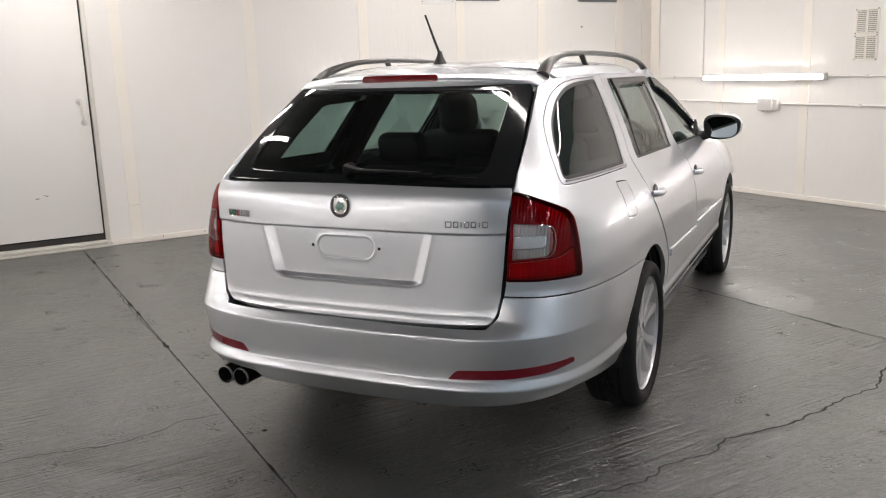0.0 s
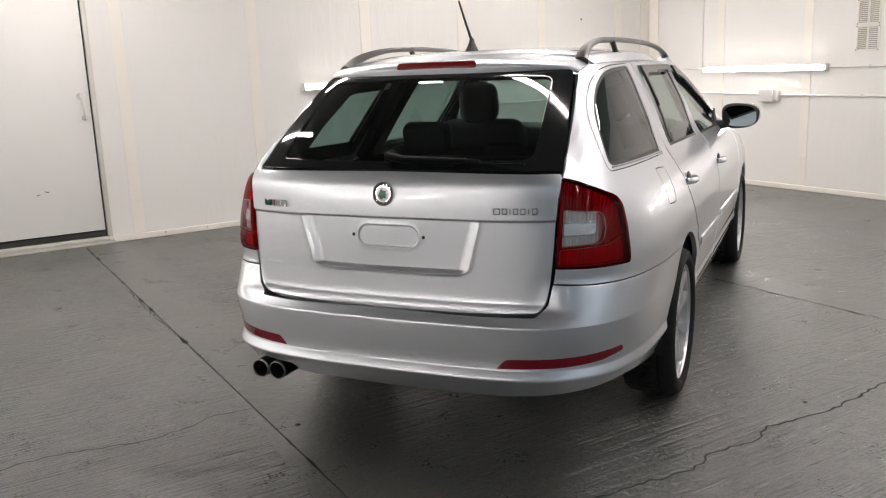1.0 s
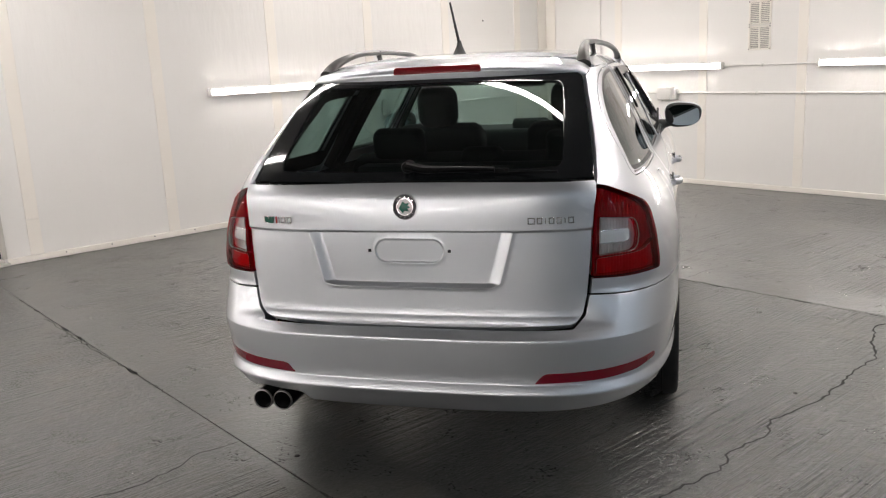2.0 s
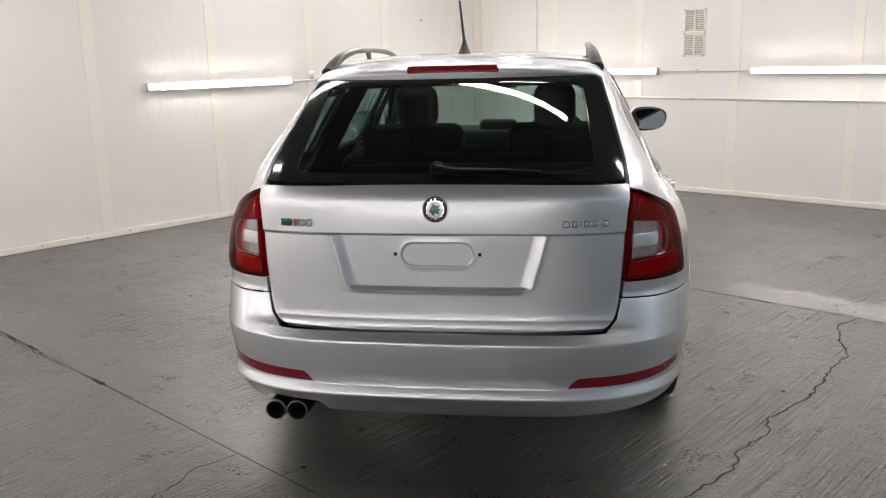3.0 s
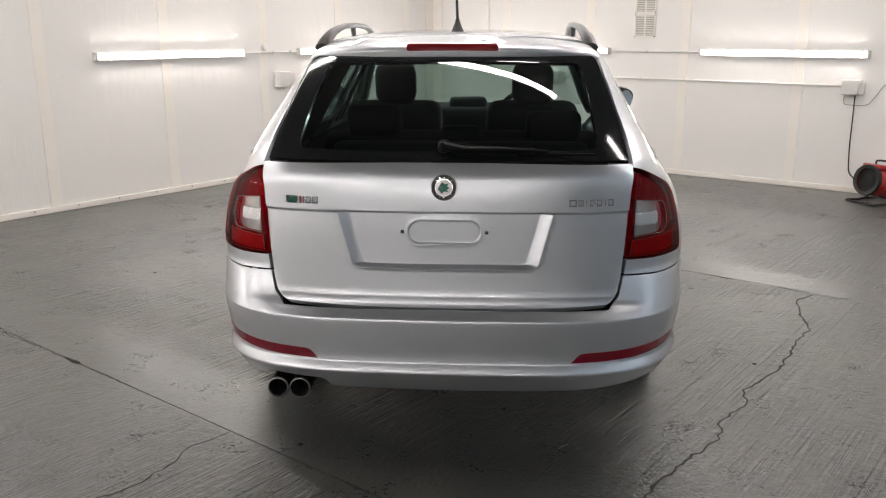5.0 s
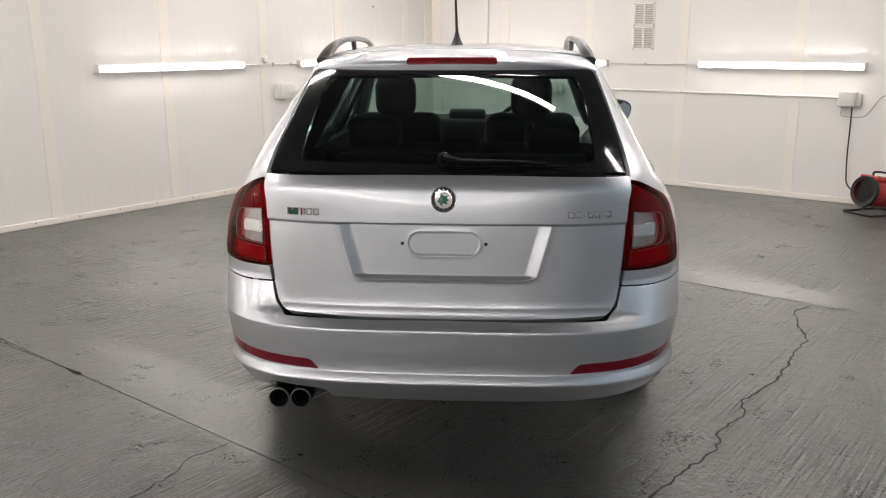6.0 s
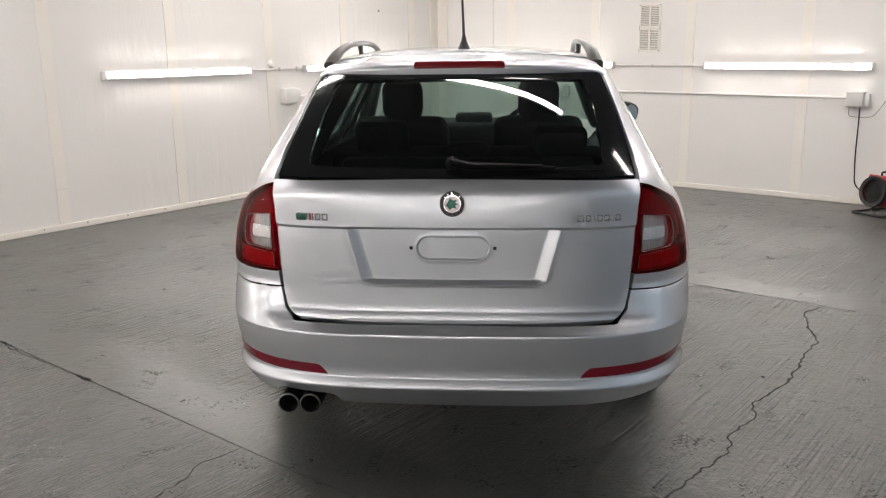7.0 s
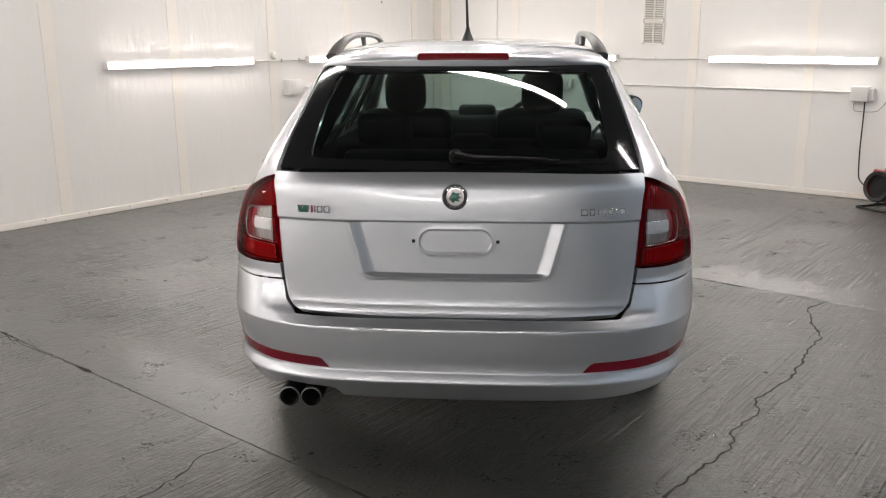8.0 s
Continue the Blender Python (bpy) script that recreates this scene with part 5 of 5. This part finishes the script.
        strip = [(y0, 0.575), (y1, 0.555), (y1, 0.595), (y0, 0.617)]
        part("rubbing_strip", patch(rounded(strip, 0.012), flank, 0.03, 0.002, 0.014, 0.011, mirror=mirror, roll=0.006), PAINT, door, "silver rubbing strip")
        # wind deflector over the window
        if name == "rear_door":
            visor = [(1.37, 1.402), (2.085, 1.399), (2.088, 1.362), (1.47, 1.368), (1.415, 1.350), (1.345, 1.22), (1.325, 1.225)]
        else:
            visor = [(2.19, 1.394), (2.295, 1.384), (2.48, 1.317), (2.70, 1.196), (2.86, 1.095), (2.82, 1.09), (2.68, 1.165), (2.45, 1.275), (2.28, 1.337), (2.20, 1.345)]
        part("wind_deflector", patch(rounded(visor, 0.008), flank, 0.03, 0.0, 0.008, 0.016, mirror=mirror, roll=0.003), DARK_VISOR, door, "smoked plastic wind deflector")

    fender = [(3.135, 0.985), (3.30, 0.955), (3.62, 0.89), (3.95, 0.80), (4.02, 0.66), (3.99, 0.56)] + circle(FRONT_ARCH, 38, 180) + [(3.17, 0.30), (3.125, 0.335), (3.195, 0.52), (3.215, 0.7), (3.195, 0.90)]
    wing = side_panel("front_wing", fender, None, "silver front wing", 0.008)
    sill = [(1.42, 0.205), (3.16, 0.205), (3.18, 0.325), (1.42, 0.325)]
    part("sill", patch(rounded(sill, 0.01), flank, 0.04, 0.0015, 0.03, 0.002, mirror=mirror), PAINT, car, "silver sill skirt")

    # mirror
    def shell(scale, at, squash):
        bm = bmesh.new()
        bmesh.ops.create_uvsphere(bm, u_segments=28, v_segments=16, radius=1)
        for v in bm.verts:
            c = v.co
            for i in range(3):
                c[i] = math.copysign(abs(c[i]) ** squash[i], c[i])
            v.co = Vector((c[0] * scale[0] * (1 + 0.08 * c[2]), c[1] * scale[1], c[2] * scale[2] * (1 + 0.12 * c[0] * -1)))
        bm.transform(Matrix.Translation(at))
        return flipped(bm)

    ob = part("door_mirror", shell((0.112, 0.075, 0.078), (0.915, 2.865, 1.080), (0.75, 0.8, 0.75)), PAINT, car, "silver door mirror with black stalk")
    part("mirror_back", shell((0.108, 0.02, 0.074), (0.915, 2.815, 1.080), (0.72, 0.8, 0.72)), BLACK, ob)
    face = bmesh.new()
    ring = [face.verts.new((0.915 + 0.098 * math.copysign(abs(math.cos(a)) ** 0.7, math.cos(a)), 2.780, 1.080 + 0.063 * math.copysign(abs(math.sin(a)) ** 0.7, math.sin(a)))) for a in (2 * math.pi * k / 36 for k in range(36))]
    face.faces.new(ring)
    bmesh.ops.recalc_face_normals(face, faces=face.faces[:])
    face.transform(Matrix.Translation((0.915, 2.780, 1.08)) @ pose(0, 0, 0, 4, 0, -15) @ Matrix.Translation((-0.915, -2.780, -1.08)))
    part("mirror_glass", flipped(face), MIRROR, ob, "mirror glass")
    part("stalk", flipped(tube_bm([(0.76, 2.83, 1.02), (0.83, 2.85, 1.03), (0.88, 2.86, 1.045)], [0.045, 0.03, 0.028], 12, True, 0.8)), BLACK, ob, "black mirror stalk")
    tri = prism_bm([(2.72, 1.035), (2.90, 1.035), (2.78, 1.13)], 0.012)
    tri.transform(Matrix(((0, 1, 0, 0.757), (1, 0, 0, 0), (0, 0, 1, 0), (0, 0, 0, 1))))
    part("sail_plate", flipped(tri), BLACK, ob, "black triangular plate")

    # roof rail with two feet and a middle post
    top = smooth_path([(0.520, 0.625, 1.434), (0.514, 0.685, 1.466), (0.507, 0.775, 1.493), (0.499, 0.92, 1.514), (0.495, 1.08, 1.523), (0.505, 1.40, 1.526), (0.525, 1.80, 1.516), (0.542, 2.06, 1.495), (0.548, 2.22, 1.468), (0.548, 2.31, 1.438)], 6)
    n = len(top)
    radius = [0.029 - 0.014 * min(1, i / 20) + 0.006 * max(0, (i - n + 9) / 9) for i in range(n)]
    rail = part("roof_rail", flipped(tube_bm(top, radius, 12, True, 0.8)), RAIL, car, "anthracite roof rail")
    part("rail_post", flipped(tube_bm([(0.508, 1.34, 1.44), (0.503, 1.27, 1.485), (0.500, 1.23, 1.524)], [0.014, 0.011, 0.013], 10, True, 1.4)), RAIL, rail)


BRAKE_LENS = material("brake_lens", (0.20, 0.002, 0.006), 0.3, 0.0, 0.35)
BADGE_PALE = material("pale_enamel", (0.45, 0.46, 0.44), 0.25, 0.3, 0.6)
BRIGHT_LENS = make_worn("pale_reflector", (0.70, 0.70, 0.71), (0.85, 0.85, 0.86), 0.22, 20, 0.9, 0.0)
DARK_VISOR = material("smoked_plastic", (0.006, 0.006, 0.007), 0.22)
MIRROR = material("mirror_glass", (0.38, 0.44, 0.46), 0.02, 1.0)


def build_top_and_front(car):
    edge = [(0.557, 0.70), (0.568, 1.0), (0.570, 1.6), (0.566, 2.1), (0.54, 2.36)] + [(x, 2.42 - 0.06 * (x / 0.54) ** 2 + 0.0) for x in (0.3, 0, -0.3)]
    edge += [(-0.54, 2.36), (-0.566, 2.1), (-0.570, 1.6), (-0.568, 1.0), (-0.557, 0.70)] + [(x, 0.60 + 0.09 * (abs(x) / 0.55) ** 2.6) for x in (-0.4, -0.2, 0, 0.2, 0.4)]

    def ribs(p):
        ax = np.abs(p[:, 0])
        return -0.006 * np.exp(-((ax - 0.505) / 0.012) ** 2)

    lines = [[(s * x, y) for y in np.arange(0.66, 2.4, 0.03)] for s in (-1, 1) for x in (0.48, 0.493, 0.505, 0.517, 0.53)]
    top = part("roof", patch(rounded(edge, 0.01), roof, 0.035, 0.001, 0.012, shape=ribs, lines=lines), PAINT, car, "silver roof panel")
    # aerial
    aerial = part("aerial", lathe_bm([(0.0, 0.0), (0.034, 0.0), (0.026, 0.012), (0.014, 0.035), (0.0085, 0.055), (0.0, 0.056)], 20, "z"), BLACK, top, "black whip aerial")
    aerial.matrix_basis = pose(0, 0.800, 1.496) @ Matrix.Diagonal((0.8, 1.4, 1, 1))
    mast = part("mast", tube_bm([(0, 0.800, 1.538), (0, 0.742, 1.605), (0, 0.672, 1.694)], [0.0062, 0.0052, 0.0042], 8), BLACK, top, "ribbed aerial mast")

    # windscreen, bonnet, nose: seen only through the cabin and over the flank
    mid = math.pi * 0.8
    def windscreen(a, z):
        t = (np.asarray(z, float) - 1.01) / 0.405
        q = (np.asarray(a, float) - mid) / 1.02
        wide = HALF(np.asarray(z, float)) - 0.035
        return np.stack([-q * wide, 3.26 - 0.82 * t - (0.24 - 0.10 * t) * np.abs(q) ** 2.2, np.asarray(z, float)], -1)

    screen = rounded([(mid - 1.02, 1.03), (mid, 1.01), (mid + 1.02, 1.03), (mid + 1.02, 1.41), (mid, 1.415), (mid - 1.02, 1.41)], 0.02)
    part("windscreen", patch(screen, windscreen, 0.06, 0, 0.004, roll=0), CLEAR_GLASS, car, "clear windscreen")
    for s in (-1, 1):
        pts = [windscreen(mid + s * 1.03, z) for z in (1.0, 1.1, 1.2, 1.3, 1.38, 1.43)]
        part("windscreen_pillar", tube_bm([tuple(p) for p in pts], [0.04, 0.038, 0.036, 0.034, 0.032, 0.03], 10), PAINT, car, "silver windscreen pillar")

    def bonnet(x, y):
        x, y = np.asarray(x, float), np.asarray(y, float)
        t = np.clip((y - 3.05) / 1.3, 0, 1)
        return np.stack([x, y, 1.005 - 0.10 * t - 0.14 * t**3 - 0.06 * (np.abs(x) / 0.75) ** 2.5], -1)

    lid = [(-0.70, 3.10), (-0.4, 3.22), (0, 3.25), (0.4, 3.22), (0.70, 3.10), (0.72, 3.6), (0.66, 4.0), (0.45, 4.26), (0, 4.33), (-0.45, 4.26), (-0.66, 4.0), (-0.72, 3.6)]
    part("bonnet", patch(rounded(lid, 0.04), bonnet, 0.05, 0.002, 0.02), PAINT, car, "silver bonnet")
    front = []
    for y, z in ((3.99, 0.56), (4.02, 0.66), (3.95, 0.78)):
        x = float(flank(y, z)[0])
        front.append((math.atan2(x, 3.4 - y) * 0.8, z))
    cover = front + [(mid, 0.76)] + [(2 * mid - a, z) for a, z in front[::-1]]
    low_y = [(3.93, 0.45), (3.94, 0.26)]
    low = []
    for y, z in low_y:
        x = float(flank(y, z)[0])
        low.append((math.atan2(x, 3.4 - y) * 0.8, z))
    cover += [(2 * mid - a, z) for a, z in low] + [(mid, 0.24)] + low[::-1]
    grille = rounded([(mid - 0.30, 0.70), (mid + 0.30, 0.70), (mid + 0.26, 0.60), (mid - 0.26, 0.60)], 0.03)
    nose = part("front_bumper", patch(rounded(cover, 0.01), FRONT, 0.04, 0.002, 0.03, holes=[grille]), PAINT, car, "silver front bumper")
    part("grille", patch(grille, FRONT, 0.03, -0.004, 0.0, -0.012, roll=0), BLACK, nose, "black grille")
    for s in (-1, 1):
        lens = rounded([(mid + s * 0.36, 0.755), (mid + s * 0.78, 0.75), (mid + s * 0.80, 0.66), (mid + s * 0.42, 0.64)], 0.03)
        part("headlamp", patch(lens, FRONT, 0.03, 0.0, 0.006, 0.004), CLEAR_LENS, nose, "clear headlamp")

    # underside: floor pan, arch liners, inner sides
    pan = box_bm((1.16, 4.0, 0.05), (0, 2.2, 0.29), 0.02)
    part("floor_pan", pan, LINER, car, "dark underside")
    part("rear_tray", box_bm((1.14, 0.75, 0.16), (0, 0.44, 0.42), 0.04), LINER, car)
    part("silencer", box_bm((0.80, 0.26, 0.15), (0.02, 0.42, 0.275), 0.06, 3), LINER, car, "dark silencer box")
    part("axle_beam", tube_bm([(-0.62, 1.02, 0.25), (0.62, 1.02, 0.25)], 0.06, 12), LINER, car, "dark rear axle beam")
    part("fuel_tank", box_bm((1.10, 0.60, 0.14), (0, 1.50, 0.24), 0.05, 3), LINER, car, "dark fuel tank")
    for cy in (ARCH_Y, FRONT_ARCH):
        for s in (-1, 1):
            bm = bmesh.new()
            rows = []
            for a, (y, z) in enumerate(arc(cy, ARCH_Z, ARCH_R + 0.005, -8, 188, 20)):
                rows.append((bm.verts.new((s * 0.52, y, z)), bm.verts.new((s * 0.845, y, z))))
            for a, b in zip(rows, rows[1:]):
                bm.faces.new((a[0], a[1], b[1], b[0]))
            bm.faces.new([r[0] for r in rows])
            part("arch_liner", bm, LINER, car, "dark wheel arch liner")


def build_wheels(car):
    def build(x_sign):
        ob = part("wheel", lathe_bm([(0.215, -0.10), (0.241, -0.105), (0.244, -0.095), (0.244, 0.088), (0.249, 0.096), (0.256, 0.098), (0.255, 0.091), (0.238, 0.083), (0.231, 0.04), (0.229, -0.08)], 56, "x"), ALLOY, car, "five-spoke silver alloy wheel")
        tyre_profile = [(0.247, -0.096), (0.262, -0.109), (0.285, -0.1125), (0.305, -0.106), (0.3145, -0.092), (0.3180, -0.060)]
        for c in (-0.045, 0.0, 0.045):
            tyre_profile += [(0.3185, c - 0.006), (0.311, c - 0.0045), (0.311, c + 0.0045), (0.3185, c + 0.006)]
        tyre_profile += [(0.3180, 0.060), (0.3145, 0.092), (0.305, 0.106), (0.285, 0.1125), (0.272, 0.111), (0.262, 0.107), (0.256, 0.099), (0.248, 0.096)]
        part("tyre", lathe_bm(tyre_profile, 72, "x"), TYRE, ob, "black low-profile tyre")
        ribs = []
        for k in range(64):
            a = 2 * math.pi * k / 64
            for s in (-1, 1):
                ribs.append(box_bm((0.036, 0.0045, 0.010), (s * 0.088, 0, 0.3115), 0, 1, Matrix.Rotation(a, 4, "X") @ pose(0, 0, 0, 0, s * -17, s * 10)))
        tagged(part("tread_blocks", join(*ribs), TYRE, ob, "worn tread blocks", False), kind="stuff")
        # five pairs of blades
        for k in range(5):
            for s in (-1, 1):
                m = Matrix.Rotation(2 * math.pi * k / 5 + math.radians(11), 4, "X")
                bm = bmesh.new()
                sect = []
                for r, half, depth, front, lean in ((0.040, 0.019, 0.03, 0.074, 0.009), (0.09, 0.019, 0.03, 0.072, 0.022), (0.155, 0.023, 0.028, 0.075, 0.042), (0.21, 0.029, 0.026, 0.081, 0.062), (0.247, 0.034, 0.02, 0.087, 0.077)):
                    c = s * lean
                    sect.append([bm.verts.new((front - depth, c - half, r)), bm.verts.new((front, c - half * 0.8, r)), bm.verts.new((front + 0.003, c - half * 0.1, r)), bm.verts.new((front, c + half * 0.8, r)), bm.verts.new((front - depth, c + half, r))])
                for a, b in zip(sect, sect[1:]):
                    for i in range(5):
                        bm.faces.new((a[i], a[(i + 1) % 5], b[(i + 1) % 5], b[i]))
                bm.faces.new(sect[0])
                bm.faces.new(sect[-1][::-1])
                bmesh.ops.recalc_face_normals(bm, faces=bm.faces[:])
                bm.transform(m)
                part("spoke", bm, ALLOY, ob)
        part("hub", lathe_bm([(0.0, 0.072), (0.026, 0.072), (0.030, 0.066), (0.034, 0.068), (0.060, 0.066), (0.066, 0.055), (0.066, 0.02), (0.0, 0.02)], 32, "x"), ALLOY, ob)
        part("cap", lathe_bm([(0.0, 0.0765), (0.022, 0.0755), (0.026, 0.0725)], 24, "x"), CHROME, ob)
        for k in range(5):
            a = 2 * math.pi * k / 5 + math.radians(47)
            part("wheel_bolt", lathe_bm([(0.0, 0.070), (0.007, 0.070), (0.009, 0.062), (0.012, 0.060)], 8, "x"), STEEL, ob).location = (0, 0.046 * math.sin(a), 0.046 * math.cos(a))
        # disc, caliper and rim lining coloured dark for the shade between the spokes
        part("brake_disc", lathe_bm([(0.07, 0.005), (0.145, 0.005), (0.145, -0.016), (0.07, -0.016)], 40, "x", True), LINER, ob, "brake disc, darkened as shade behind the spokes")
        part("caliper", box_bm((0.07, 0.09, 0.13), (0.0, -0.125, 0.04), 0.015), LINER, ob)
        part("barrel", lathe_bm([(0.211, -0.09), (0.227, 0.03)], 48, "x"), LINER, ob, "dark sheet standing for the shade inside the rim")
        return ob

    first = build(1)
    first.location = (0.768, ARCH_Y, 0.3185)
    copies = [(0.768, FRONT_ARCH, 0, 23), (-0.768, ARCH_Y, 180, 40), (-0.768, FRONT_ARCH, 180, 5)]
    for x, y, turn, spin in copies:
        copy_thing(first, pose(x, y, 0.3185, 0, 0, turn) @ pose(0, 0, 0, spin))


def soft_block(size, corner, puff=0.012):
    """An upholstered block: wide round corners in its front outline, soft edges and a slight crown."""
    w, d, h = size
    r = min(corner, 0.45 * min(w, h))
    outline = []
    for sx, sz, a0 in ((1, 1, 0), (-1, 1, 90), (-1, -1, 180), (1, -1, 270)):
        outline += arc(sx * (w / 2 - r), sz * (h / 2 - r), r, a0, a0 + 90, 5)
    bm = bmesh.new()
    rings = []
    soft = min(0.4 * d, 0.035)
    for y, inset in ((-d / 2 - puff, 0.5), (-d / 2 - 0.6 * puff, 0.22), (-d / 2, soft / min(w, h) * 0.9), (-d / 2 + soft * 0.35, soft / min(w, h) * 0.3), (-d / 2 + soft, 0.0), (d / 2 - soft, 0.0), (d / 2 - soft * 0.35, soft / min(w, h) * 0.3), (d / 2, soft / min(w, h) * 0.9), (d / 2 + 0.6 * puff, 0.22), (d / 2 + puff, 0.5)):
        shrink = inset * min(w, h)
        rings.append([bm.verts.new((x * (1 - shrink / w), y, z * (1 - shrink / h))) for x, z in outline])
    n = len(outline)
    for a, b in zip(rings, rings[1:]):
        for k in range(n):
            bm.faces.new((a[k], a[(k + 1) % n], b[(k + 1) % n], b[k]))
    bm.faces.new(rings[0])
    bm.faces.new(rings[-1][::-1])
    bmesh.ops.remove_doubles(bm, verts=bm.verts[:], dist=1e-6)
    bmesh.ops.recalc_face_normals(bm, faces=bm.faces[:])
    return bm


def build_cabin(car):
    def cushion(size, at, m=None, bevel=0.05):
        bm = soft_block(size, bevel)
        bm.transform(Matrix.Translation(at))
        if m is not None:
            bm.transform(m)
        return bm

    for x in (-0.375, 0.345):
        seat = part("front_seat", cushion((0.50, 0.52, 0.16), (x, 2.15, 0.58)), CLOTH, car, "dark front seat")
        part("backrest", cushion((0.48, 0.13, 0.53), (0, 0, 0.265), pose(x, 1.93, 0.62, 14), 0.06), CLOTH, seat)
        for s in (-1, 1):
            part("bolster", cushion((0.07, 0.17, 0.42), (s * 0.205, 0.03, 0.26), pose(x, 1.93, 0.62, 14), 0.035), CLOTH, seat)
        part("headrest", cushion((0.215, 0.10, 0.225), (0, 0, 0.0), pose(x, 1.80, 1.232, 8), 0.065), CLOTH, seat, "dark padded headrest")
        for s in (-1, 1):
            part("headrest_post", tube_bm([(x + s * 0.06, 1.80, 1.10), (x + s * 0.06, 1.80, 1.2)], 0.006, 6), STEEL, seat)
    bench = part("rear_bench", cushion((1.28, 0.50, 0.17), (0, 1.52, 0.57)), CLOTH, car, "dark rear bench seat")
    part("backrest", cushion((1.28, 0.13, 0.44), (0, 0, 0.22), pose(0, 1.30, 0.62, 16), 0.05), CLOTH, bench)
    for x, z in ((-0.40, 1.10), (0.42, 1.075), (0.0, 1.03)):
        part("headrest", cushion((0.25 if x else 0.20, 0.085, 0.15 if x else 0.10), (0, 0, 0), pose(x, 1.17, z, 10), 0.04), CLOTH, bench, "dark padded headrest")
    part("dashboard", cushion((1.36, 0.46, 0.26), (0, 2.92, 0.90), None, 0.10), TRIM, car, "dark dashboard")
    part("instrument_hood", cushion((0.40, 0.22, 0.10), (0.345, 2.74, 1.02), None, 0.045), TRIM, car)
    part("centre_screen", cushion((0.24, 0.08, 0.12), (-0.03, 2.80, 1.03), None, 0.03), TRIM, car, "dark raised centre console top")
    ring = [(0.345 + 0.185 * math.cos(a), 2.53 + 0.185 * math.sin(a) * 0.42, 0.97 + 0.185 * math.sin(a) * 0.9) for a in (2 * math.pi * k / 36 for k in range(37))]
    part("steering_wheel", join(tube_bm(ring, 0.015, 8, False), box_bm((0.34, 0.03, 0.04), (0.345, 2.53, 0.965), 0.012), box_bm((0.14, 0.05, 0.12), (0.345, 2.545, 0.965), 0.03)), TRIM, car, "dark steering wheel")
    part("cabin_mirror", cushion((0.24, 0.035, 0.065), (0, 2.42, 1.335), None, 0.016), BLACK, car, "black interior mirror")
    # headlining, floor and inner trims
    lining = rounded([(0.50, 0.62), (0.52, 1.4), (0.50, 2.25), (-0.50, 2.25), (-0.52, 1.4), (-0.50, 0.62)], 0.03)
    part("headlining", patch(lining, roof, 0.06, 0, 0, -0.03, roll=0), LINING, car, "grey headlining")
    part("cabin_floor", box_bm((1.30, 2.0, 0.03), (0, 2.1, 0.40)), TRIM, car, "dark cabin carpet")
    part("load_floor", box_bm((1.02, 1.15, 0.04), (0, 0.66, 0.60)), TRIM, car, "dark load floor")
    part("load_cover", box_bm((1.14, 0.10, 0.07), (0, 1.06, 0.985), 0.03), TRIM, car, "dark roller load cover")
    part("gate_trim", patch(rounded([at_x(0.56, 1.07), at_x(0.54, 0.66), at_x(-0.54, 0.66), at_x(-0.56, 1.07)], 0.03), TAIL, 0.05, 0, 0.0, -0.05, roll=0), TRIM, car, "dark tailgate trim")
    for mirror in (False, True):
        low = rounded([(0.36, 0.55), (1.15, 0.70), (1.42, 0.36), (3.1, 0.36), (3.1, 0.97), (2.6, 1.01), (1.3, 1.035), (0.36, 1.04)], 0.02)
        part("side_trim", patch(low, flank, 0.08, 0, 0.0, -0.06, mirror=mirror, roll=0), TRIM, car, "dark inner side trim")
        pillar = rounded([(1.05, 1.04), (1.22, 1.04), (1.36, 1.42), (1.15, 1.42)], 0.01)
        part("pillar_trim", patch(pillar, flank, 0.06, 0, 0.04, -0.035, mirror=mirror, roll=0), TRIM, car)
        post = rounded([(2.03, 1.03), (2.17, 1.03), (2.20, 1.42), (2.11, 1.42)], 0.01)
        part("pillar_trim", patch(post, flank, 0.06, 0, 0.01, -0.035, mirror=mirror, roll=0), TRIM, car)
        glass = [("y", 0.225, 1.062, 0.035), ("y", 1.02, 1.046, 0.02), ("y", 1.19, 1.421, 0.01), ("y", 0.79, 1.412, 0.05), ("y", 0.575, 1.375, 0.10), ("y", 0.315, 1.215, 0.06)]
        glass = rounded(to_plane(glass), 0.02)
        gap = shrunk(spaced(glass, 0.02), 0.066)
        part("window_trim", patch(glass, TAIL, 0.03, 0, 0.0, -0.034, [[tuple(q) for q in gap]], mirror=mirror, roll=0), TRIM, car, "dark inner window trim")
        rear = rounded(to_plane([("x", 0.535, 1.085), ("y", 0.53, 1.080), ("y", 0.64, 1.22), ("y", 0.79, 1.36), ("y", 0.93, 1.405), ("x", 0.47, 1.40)]), 0.02)
        part("pillar_trim", patch(rear, TAIL, 0.05, 0, 0.0, -0.03, mirror=mirror, roll=0), TRIM, car)


CLEAR_GLASS = make_glass("windscreen_glass", (0.72, 0.80, 0.77))

car = thing("car", "silver estate car with roof rails, parked on the floor", "car")
build_tailgate(car)
for side in (False, True):
    build_tail_lamp(car, side)
build_rear_bumper(car)
build_exhaust(car)
for side in (False, True):
    build_sides(car, side)
build_top_and_front(car)
build_wheels(car)
build_cabin(car)


build_floor()
